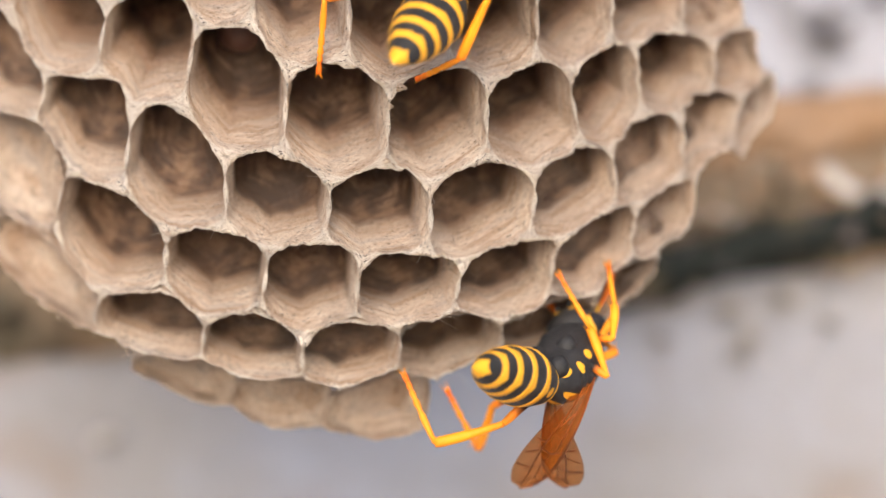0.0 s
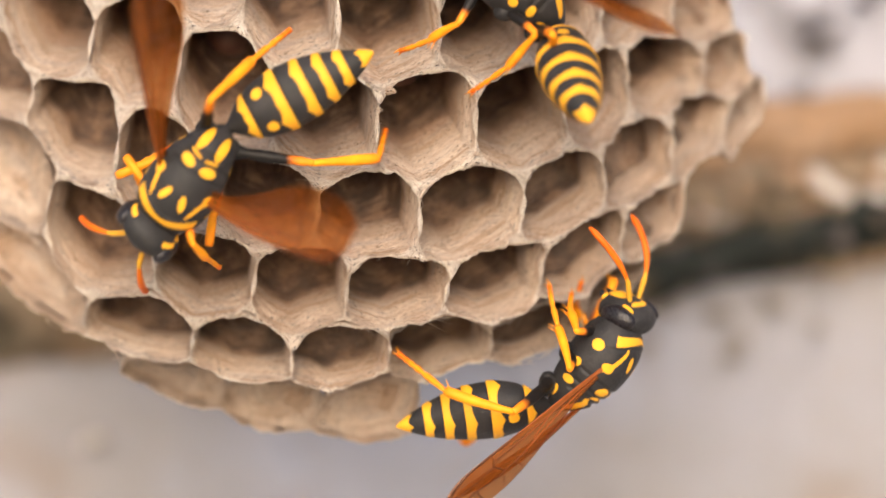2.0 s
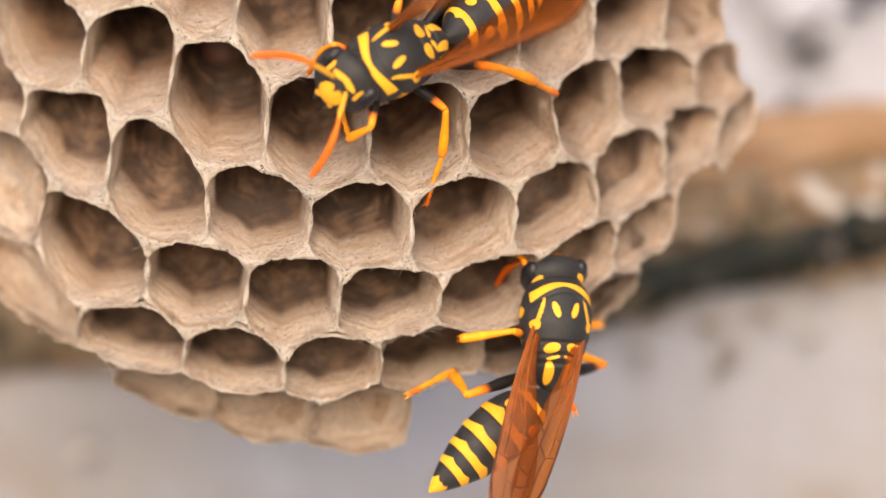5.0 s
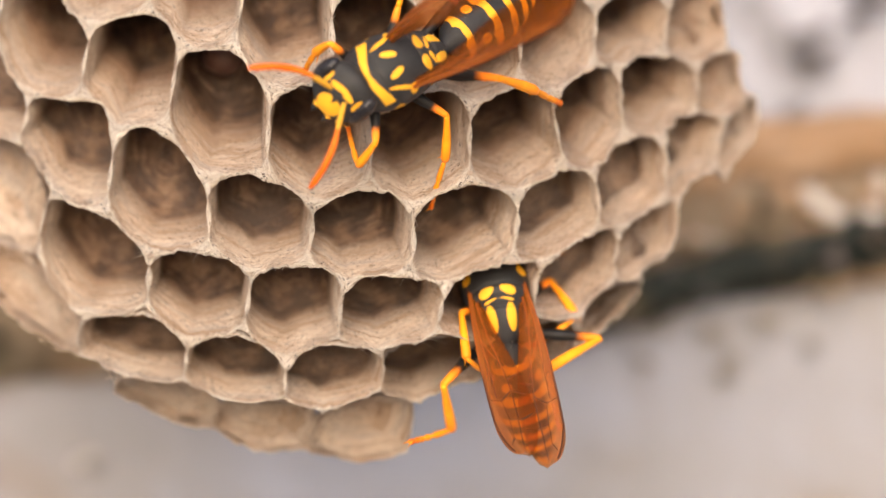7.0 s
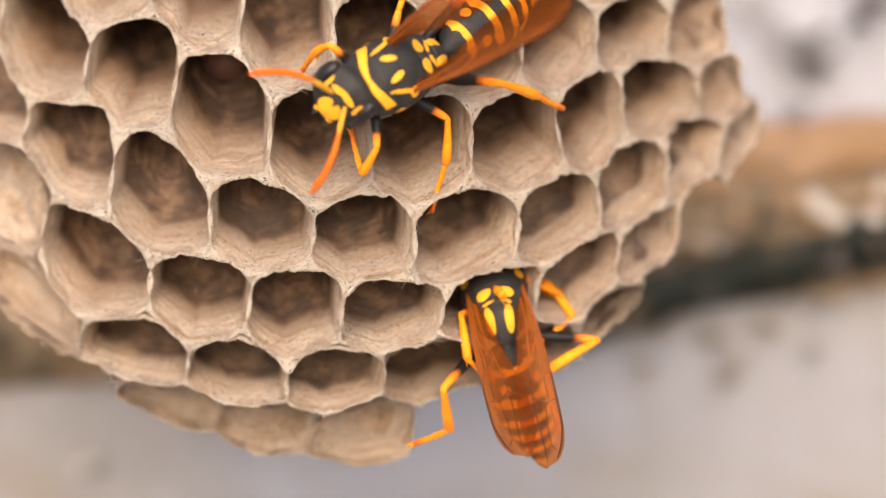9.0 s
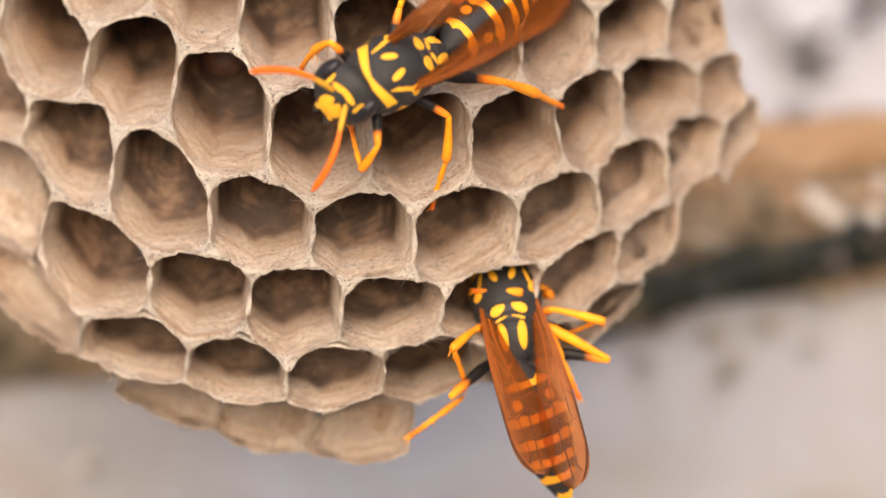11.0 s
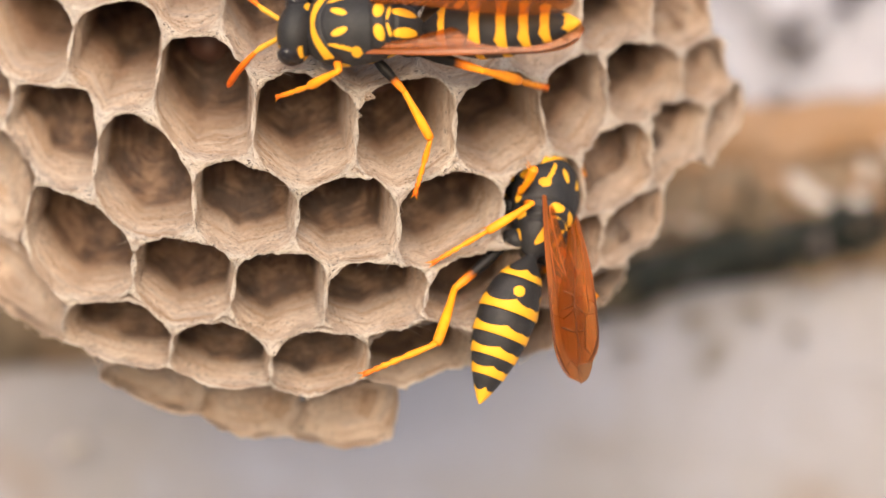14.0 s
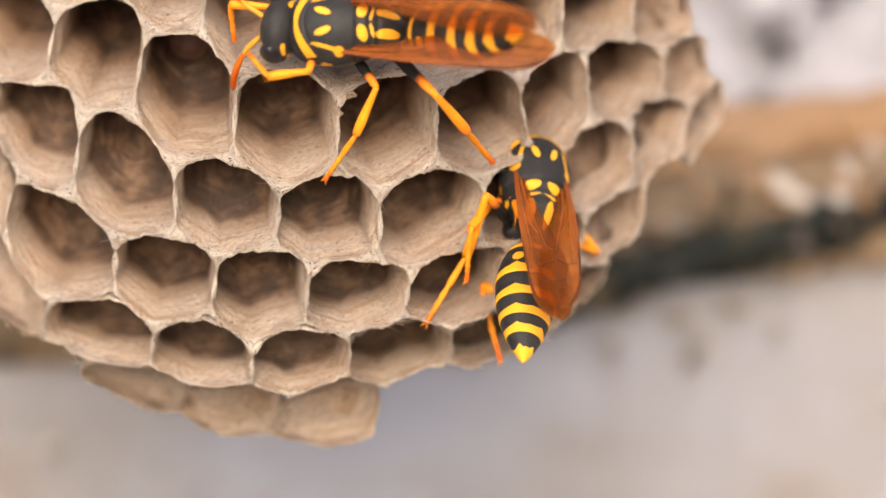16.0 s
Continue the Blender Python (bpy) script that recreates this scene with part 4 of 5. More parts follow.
def act(wasp, rows, tail=(), wings=None, head=(), feet=None, feelers=None, folded={}):
    """Keys one wasp. rows: times and stances. tail, wings: times and the places that the tips point to; head: times, yaw, pitch and how far it is tucked in;
    feet: for each leg, times, the foot's place and the place that the knee points to; folded: from when on legs of a kind bend towards the body. Places are in mm."""
    stances = [(r[0], stance(*r[1:])) for r in rows]
    walk(wasp["self"], stances)
    tail_rows, head_rows = [], []
    wing_rows = {1: [], -1: []}
    leg_rows = {}
    for t, m in stances:
        back_in = m.inverted()
        goal = back_in @ (Vector(between(tail, t)) * MM) / BODY_MM if tail else Vector((-10, 0, -1))
        turn = along(Vector(WAIST) - goal, Vector((0, 0, 1)))
        tail_rows.append((t, Matrix.Translation(Vector(WAIST) * BODY_MM) @ turn.to_4x4()))
        yaw, pitch, duck = between(head, t) if head else (0, 0, 0)
        neck = (HEAD_AT[0] - 1.1 * duck, 0.0, HEAD_AT[2] - 1.2 * duck)
        head_rows.append((t, pose(*[c * BODY_MM for c in neck], 0, pitch, yaw)))
        for side in (1, -1):
            root = Vector((WING_ROOT[0], side * WING_ROOT[1], WING_ROOT[2]))
            if wings and side in wings:
                row = between(wings[side], t)
                tip = back_in @ (Vector(row[:3]) * MM) / BODY_MM
                lean = row[3] if len(row) > 3 else 0.0
            else:
                tip, lean = root + Vector((-10, side * 0.6, 0.2)), 0.0
            turn = along(root - tip, Vector((0, 0, 1))) @ Euler((radians(lean * side), 0, 0)).to_matrix()
            wing_rows[side].append((t, Matrix.Translation(root * BODY_MM) @ turn.to_4x4()))
            for kind, (root, l1, l2, l3, k) in LEGS.items():
                key = "%s_%d" % (kind, side)
                hip = Vector((root[0], side * root[1], root[2]))
                if feet and key in feet:
                    row = between(feet[key], t)
                    foot = back_in @ (Vector(row[:3]) * MM) / BODY_MM
                    knee = back_in @ (Vector(row[3:6]) * MM) / BODY_MM
                else:
                    knee, foot = [Vector((v[0], side * v[1], v[2])) for v in REST[kind]]
                knee = hip + (knee - hip).normalized() * l1
                gap = foot - knee
                d = min(max(gap.length, abs(l2 - l3) + 0.05), (l2 + l3) * 0.995)
                along_gap = gap.normalized()
                c = (l2 * l2 + d * d - l3 * l3) / (2 * l2 * d)
                out = (knee - hip) - along_gap * (knee - hip).dot(along_gap)
                out = out.normalized() if out.length > 1e-3 else Vector((0, 0, 1))
                if t > folded.get(kind, 99.0):
                    out = -out
                ankle = knee + l2 * (c * along_gap + math.sqrt(max(1 - c * c, 0)) * out)
                up = Vector((0, 0, 1))
                r1, r2, r3 = along(knee - hip, up), along(ankle - knee, up), along(knee + along_gap * d - ankle, up)
                leg_rows.setdefault(key, ([], [], []))
                back_leg = r1.transposed()
                for track, place, turn in zip(leg_rows[key], (hip, back_leg @ (knee - hip), back_leg @ (ankle - hip)), (r1, back_leg @ r2, back_leg @ r3)):
                    track.append((t, Matrix.Translation(place * BODY_MM) @ turn.to_4x4()))
    walk(wasp["abdomen"], tail_rows)
    walk(wasp["head"], head_rows)
    for side in (1, -1):
        walk(wasp["wing_%d" % side], wing_rows[side])
        if feelers:
            base = (0.78 * BODY_MM, side * 0.42 * BODY_MM, 0.12 * BODY_MM)
            walk(wasp["antenna_%d" % side], [(r[0], pose(*base, 0, r[2], side * r[1])) for r in feelers[side]])
    for key, tracks in leg_rows.items():
        for ob, track in zip(wasp[key], tracks):
            walk(ob, track)


def motions():
    act(lower_wasp, [
        (0, 5.7, 3.6, -7.8, 62.0, -60.0, 125.0),
        (0.5, 6.2, 3.6, -8.3, 58.0, -55.0, 125.0),
        (1, 5.9, 3.0, -9.0, 42.0, -34.0, 105.0),
        (1.5, 6.6, 2.5, -9.0, 30.0, -5.0, 85.0),
        (2, 7.8, 2.5, -7.5, 50.0, 0.0, 70.0),
        (2.5, 8.2, 2.5, -5.7, 68.0, 0.0, 70.0),
        (3, 7.3, 3.8, -3.0, 74.0, -20.0, 66.0),
        (3.5, 7.4, 3.8, -3.1, 74.0, -20.0, 66.0),
        (4, 7.9, 2.5, -5.2, 72.0, 5.0, 42.0),
        (4.3, 7.8, 2.5, -5.6, 75.0, 5.0, 35.0),
        (5.3, 5.2, 3.2, -4.8, 92.0, -12.0, 10.0),
        (6.3, 3.2, 5.2, -3.0, 101.0, -35.0, 0.0),
        (7, 3.0, 5.2, -2.6, 101.0, -35.0, 0.0),
        (8, 2.9, 5.2, -2.4, 101.0, -35.0, 0.0),
        (9, 2.8, 5.2, -2.5, 101.0, -35.0, 0.0),
        (11.3, 3.6, 4.6, -3.8, 99.0, -30.0, 0.0),
        (12, 4.2, 2.0, -6.2, 91.0, -5.0, 0.0),
        (12.5, 7.4, 2.0, -5.5, 74.0, 0.0, 26.0),
        (13, 6.9, 2.4, -1.7, 77.0, -3.0, 26.0),
        (13.5, 6.9, 4.2, 1.1, 82.0, -30.0, 42.0),
        (14, 6.3, 4.4, 1.4, 80.0, -32.0, 48.0),
        (14.5, 6.6, 4.5, 1.9, 84.0, -34.0, 40.0),
        (15, 6.6, 4.5, 2.1, 85.0, -34.0, 30.0),
        (15.5, 6.7, 4.5, 2.1, 88.0, -34.0, 22.0),
        (16, 6.8, 4.5, 2.3, 88.0, -34.0, 18.0),
    ],
        tail=[(0, 0.8, -6.4, -7.4), (0.5, 1.2, -6.4, -8.3), (1, -1.0, -5.2, -7.8), (1.5, -4.1, -0.4, -8.6), (2, -3.2, 2.3, -10.9), (2.5, -1.3, 2.3, -11.1), (3, 1.3, 6.8, -11.4), (3.5, 1.5, 7.0, -11.6), (4, -0.3, -1.3, -9.9), (4.3, 0.3, -2.0, -10.8), (6.3, 5.7, 7.9, -11.9), (8, 5.7, 7.5, -11.5), (9, 5.5, 7.7, -11.4), (11.3, 6.7, 4.5, -14.2), (12, 5.2, 9.3, -13.5), (12.5, 1.2, 8.3, -11.4), (13, 1.3, 7.1, -9.9), (13.5, 2.5, 2.5, -9.3), (14, 2.9, 1.9, -9.1), (14.5, 4.1, -1.2, -7.8), (15, 4.4, -2.0, -7.2), (15.5, 5.5, -2.1, -7.2), (16, 6.0, -2.5, -6.8), ],
        wings={1: [(0, 4.3, -6.0, -13.4, 20.0), (0.5, 5.0, -6.6, -13.3, 20.0), (1, 0.2, -6.1, -13.3, -44.0), (1.5, -3.6, 0.3, -14.1, -40.0), (2, -0.7, -2.5, -14.2, -42.0), (2.5, 2.7, -4.4, -14.2, -42.0), (3, 5.1, 1.4, -13.9, -30.0), (3.5, 5.5, 1.4, -14.0, -30.0), (4, 2.1, -4.4, -13.9, -35.0), (6.3, 3.4, -2.6, -11.6, -12.0), (8, 3.2, -2.4, -11.1, -12.0), (9, 3.1, -2.5, -11.1, -12.0), (11.3, 4.2, -2.7, -13.0, -12.0), (12, 2.7, -6.1, -15.2, -12.0), (12.5, 1.6, -5.7, -13.6, -15.0), (13, 3.4, 0.0, -13.5, -25.0), (13.5, 6.0, 2.3, -9.8, -40.0), (14, 6.8, -2.2, -7.8, -45.0), (14.5, 7.1, -4.7, -5.4, -38.0), (15, 6.9, -5.1, -4.8, -30.0), (15.5, 6.5, -5.0, -4.8, -24.0), (16, 6.6, -5.0, -4.6, -20.0), ],
               -1: [(0, 4.3, -6.3, -13.2, -48.0), (0.5, 5.1, -6.3, -13.1, -48.0), (1, 0.8, -5.5, -13.1, -44.0), (1.5, -3.0, -0.3, -13.7, -40.0), (2, -0.1, -0.4, -14.3, -42.0), (2.5, 3.3, -1.7, -14.3, -42.0), (3, 6.6, 0.5, -13.6, -48.0), (3.5, 7.1, 0.2, -13.6, -48.0), (4, 4.3, -3.2, -14.0, -35.0), (6.3, 6.9, -1.3, -11.8, -12.0), (8, 6.8, -1.2, -11.2, -12.0), (9, 6.7, -1.3, -11.2, -12.0), (11.3, 8.2, -0.9, -13.2, -12.0), (12, 7.3, -5.8, -15.2, -12.0), (12.5, 5.0, -6.0, -13.4, -15.0), (13, 4.9, 1.4, -13.5, 10.0), (13.5, 8.2, -1.2, -9.2, 25.0), (14, 9.0, -3.3, -7.1, 28.0), (14.5, 8.8, -4.7, -5.0, 25.0), (15, 8.7, -5.1, -4.4, 20.0), (15.5, 8.8, -5.1, -4.3, 14.0), (16, 8.9, -5.2, -4.1, 12.0), ],
               },
        head=[(0, 0.0, 10.0, 0.0), (1, 0.0, 15.0, 0.0), (2, 25.0, 15.0, 0.2), (2.5, 20.0, 15.0, 0.2), (2.7, 10.0, 45.0, 0.8), (3, 0.0, 65.0, 1.0), (3.6, 0.0, 65.0, 1.0), (4, 12.0, 10.0, 0.0), (5.3, 5.0, 40.0, 0.5), (6.3, 0.0, 65.0, 1.0), (11.3, 0.0, 60.0, 1.0), (12, 4.0, 5.0, 0.0), (12.5, 0.0, 5.0, 0.0), (13, 5.0, 15.0, 0.0), (13.5, 0.0, 65.0, 1.0), (16, 0.0, 65.0, 1.0)],
        feet={"mid_1": [(0, 5.4, 4.2, -2.7, 8.4, 2.4, -8.6), (0.5, 5.4, 4.2, -2.7, 8.8, 1.4, -7.9), (1, 5.4, 4.2, -2.8, 7.5, 1.6, -10.2), (1.5, 5.3, 4.2, -3.0, 6.3, -0.9, -8.9), (2, 5.4, 4.2, -2.8, 6.4, -0.6, -7.5), (2.5, 0.8, 2.0, -3.2, 6.8, -0.6, -6.0), (3, 1.3, 2.3, -3.6, 6.8, 0.9, -2.8), (3.5, 1.2, 1.8, -2.2, 6.6, 0.8, -2.9), (4, 2.6, 2.7, -3.0, 5.9, 0.2, -5.8), (6.3, 3.1, 4.7, -7.5, 1.05, 3.6, -3.7), (8, 3.03, 4.7, -7.26, 0.95, 3.6, -3.4), (9, 3.0, 4.7, -7.3, 0.92, 3.6, -3.45), (11.3, 0.6, 3.5, -7.6, 1.5, 2.4, -4.9), (12, 0.6, 3.4, -7.4, 1.3, 1.6, -7.7), (12.5, -0.6, 1.5, -3.0, 4.7, 0.4, -6.2), (13, -0.5, 1.5, -3.2, 4.5, 1.2, -3.4), (13.5, 0.0, 1.1, -0.5, 5.2, 1.6, 0.8), (14, 0.1, 1.3, -1.7, 5.6, 1.8, 1.6), (14.5, 2.4, 2.0, -1.4, 4.1, 2.5, 0.3), (15, 3.1, 2.0, -1.5, 4.0, 2.6, 0.7), (16, 3.1, 2.0, -2.7, 4.5, 2.6, 1.5), ],
              "hind_1": [(0, -3.0, 2.9, -8.1, 0.5, 0.7, -12.6), (0.5, -2.9, 2.9, -8.0, 0.7, 0.8, -12.1), (1, -3.0, 2.9, -8.2, 0.9, 0.7, -12.4), (1.5, -0.6, 2.1, -5.0, 2.7, -2.4, -9.9), (2, -2.7, 2.4, -6.8, 3.4, -1.5, -9.7), (2.5, -2.7, 2.4, -6.7, 3.0, -0.4, -8.9), (3, -2.7, 2.4, -6.8, 3.0, 0.3, -6.3), (3.5, -2.6, 2.4, -6.7, 2.7, 1.1, -6.5), (4, -2.7, 2.2, -6.4, 2.6, 0.8, -8.5), (6.3, -1.76, 1.5, -10.5, -0.22, 2.0, -7.7), (9, -1.76, 1.5, -10.4, -0.22, 2.0, -7.6), (11.3, -2.0, 4.3, -10.5, 0.2, 1.5, -8.3), (12, -2.5, 3.3, -8.8, 1.5, -0.9, -9.2), (12.5, -1.5, 3.4, -8.6, 1.9, 1.6, -9.2), (13, -3.6, 2.5, -7.2, 3.1, -0.5, -5.1), (13.5, -3.5, 0.9, -7.28, 1.82, 2.5, -3.19), (14, -3.44, 0.4, -7.53, 1.44, 2.3, -2.99), (14.5, -1.0, 1.8, -4.3, 4.1, -0.7, 0.6), (15, -0.6, 1.9, -4.6, 4.2, -0.5, 0.6), (15.5, 0.5, 2.6, -5.5, 4.4, 0.2, 2.1), (16, 0.9, 2.6, -5.0, 4.1, 0.3, 1.9), ],
              "fore_1": [(0, 8.2, 6.0, -1.8, 8.3, 2.9, -6.2), (1, 6.1, 5.3, -5.0, 7.7, 0.8, -7.9), (1.5, 7.4, 6.5, -5.9, 6.5, 0.0, -6.0), (2, 6.7, 5.2, -3.2, 6.8, -0.1, -5.5), (2.5, 6.0, 4.4, -1.7, 6.6, -0.2, -3.5), (3, 6.6, 4.4, 0.2, 6.1, 1.7, -0.4), (4, 6.0, 4.4, -2.1, 5.9, 0.5, -3.4), (6.3, 3.7, 6.0, -0.5, 3.1, 8.2, -1.2), (11.3, 1.4, 4.0, -2.5, 1.6, 3.3, -2.5), (12, 1.7, 2.0, -2.1, 1.7, 1.4, -3.8), (12.5, 5.4, 3.9, -1.4, 5.1, 0.6, -3.5), (13, 5.1, 3.4, 0.7, 4.8, 1.1, -0.5), (14, 5.3, 4.0, 2.9, 5.0, 3.0, 2.2), (16, 5.4, 4.0, 2.4, 5.6, 3.8, 2.1), ],
              "fore_-1": [(0, 8.2, 6.1, -2.3, 8.4, 4.9, -6.6), (1, 7.3, 6.0, -4.4, 8.4, 5.0, -7.5), (2, 7.3, 5.6, -3.0, 7.7, 6.0, -5.5), (2.5, 6.8, 4.9, -1.4, 7.5, 6.0, -3.6), (3, 7.1, 8.0, 0.2, 7.1, 7.8, -0.4), (3.6, 7.2, 8.0, 0.3, 7.2, 7.2, -0.3), (4, 7.1, 5.3, -2.4, 7.6, 6.0, -3.6), (6.3, 4.6, 6.0, -0.5, 4.5, 8.3, -1.2), (11.3, 4.6, 4.0, -2.5, 4.9, 7.9, -2.9), (12, 5.2, 3.9, -2.2, 5.6, 0.9, -3.8), (12.5, 8.6, 6.3, -1.6, 8.4, 5.5, -2.8), (13, 7.5, 8.0, 0.7, 7.6, 6.3, -0.2), (13.5, 6.8, 6.0, 2.7, 7.1, 8.6, 2.1), (16, 7.3, 6.0, 2.8, 7.6, 8.9, 2.4), ],
              "hind_-1": [(0, -0.7, 6.0, -9.1, 1.8, 5.1, -10.0), (2, -1.1, 6.0, -9.9, 2.7, 6.2, -10.2), (3.5, 1.6, 9.2, -8.2, 4.6, 8.6, -8.2), (4, 8.1, 5.0, -8.9, 7.9, 8.1, -8.7), (6.3, 6.3, 0.3, -9.8, 8.6, 5.0, -5.1), (8, 6.2, 0.2, -9.6, 8.54, 5.0, -4.92), (9, 6.1, 0.2, -9.6, 8.5, 5.0, -4.9), (11.3, 7.6, 5.0, -8.1, 9.4, 3.5, -6.6), (12, 8.4, 9.0, -8.6, 8.6, 0.4, -8.5), (12.5, 8.6, 9.0, -9.0, 8.8, -0.5, -8.6), (13, 8.7, 9.0, -7.2, 8.9, 0.7, -6.3), (13.5, 9.0, 9.0, -4.8, 9.4, 2.9, -4.2), (14, 9.0, 9.0, -4.0, 9.3, 4.2, -3.6), (14.5, 7.4, 5.0, -5.6, 7.9, 7.4, -3.5), (16, 5.0, 5.0, -7.1, 7.3, 4.3, -4.6), ],
              "mid_-1": [(0, 7.8, 9.0, -6.4, 7.7, 3.3, -7.4), (3, 8.1, 9.0, -4.8, 8.3, 6.9, -3.8), (4, 8.6, 9.0, -7.2, 8.7, 6.0, -7.1), (6.3, 5.0, 4.6, -5.5, 5.75, 7.4, -2.2), (8, 4.8, 4.2, -5.3, 5.55, 7.4, -1.94), (9, 4.7, 4.2, -5.3, 5.45, 7.4, -2.0), (11.3, 7.3, 6.1, -4.7, 6.1, 2.5, -3.7), (12, 6.5, 5.2, -3.9, 7.2, 1.6, -5.8), (12.5, 9.2, 6.0, -4.0, 9.4, 5.7, -5.3), (16, 8.6, 6.0, -0.3, 8.7, 8.1, 0.9), ],
              },
        feelers={1: [(0, 20.0, 10.0), (2, 15.0, 25.0), (2.5, 15.0, 30.0), (3, 5.0, 85.0), (3.6, 5.0, 85.0), (4, 20.0, 35.0), (6.3, 5.0, 85.0), (11.3, 5.0, 85.0), (12, 25.0, 30.0), (13, 25.0, 40.0), (13.5, 5.0, 85.0), (16, 5.0, 85.0)], -1: [(0, 20.0, 10.0), (2, 10.0, 20.0), (2.5, 15.0, 30.0), (3, 5.0, 85.0), (3.6, 5.0, 85.0), (4, 20.0, 30.0), (6.3, 5.0, 85.0), (11.3, 5.0, 85.0), (12, 25.0, 30.0), (13, 20.0, 35.0), (13.5, 5.0, 85.0), (16, 5.0, 85.0)], }, folded={"hind": 4.2})
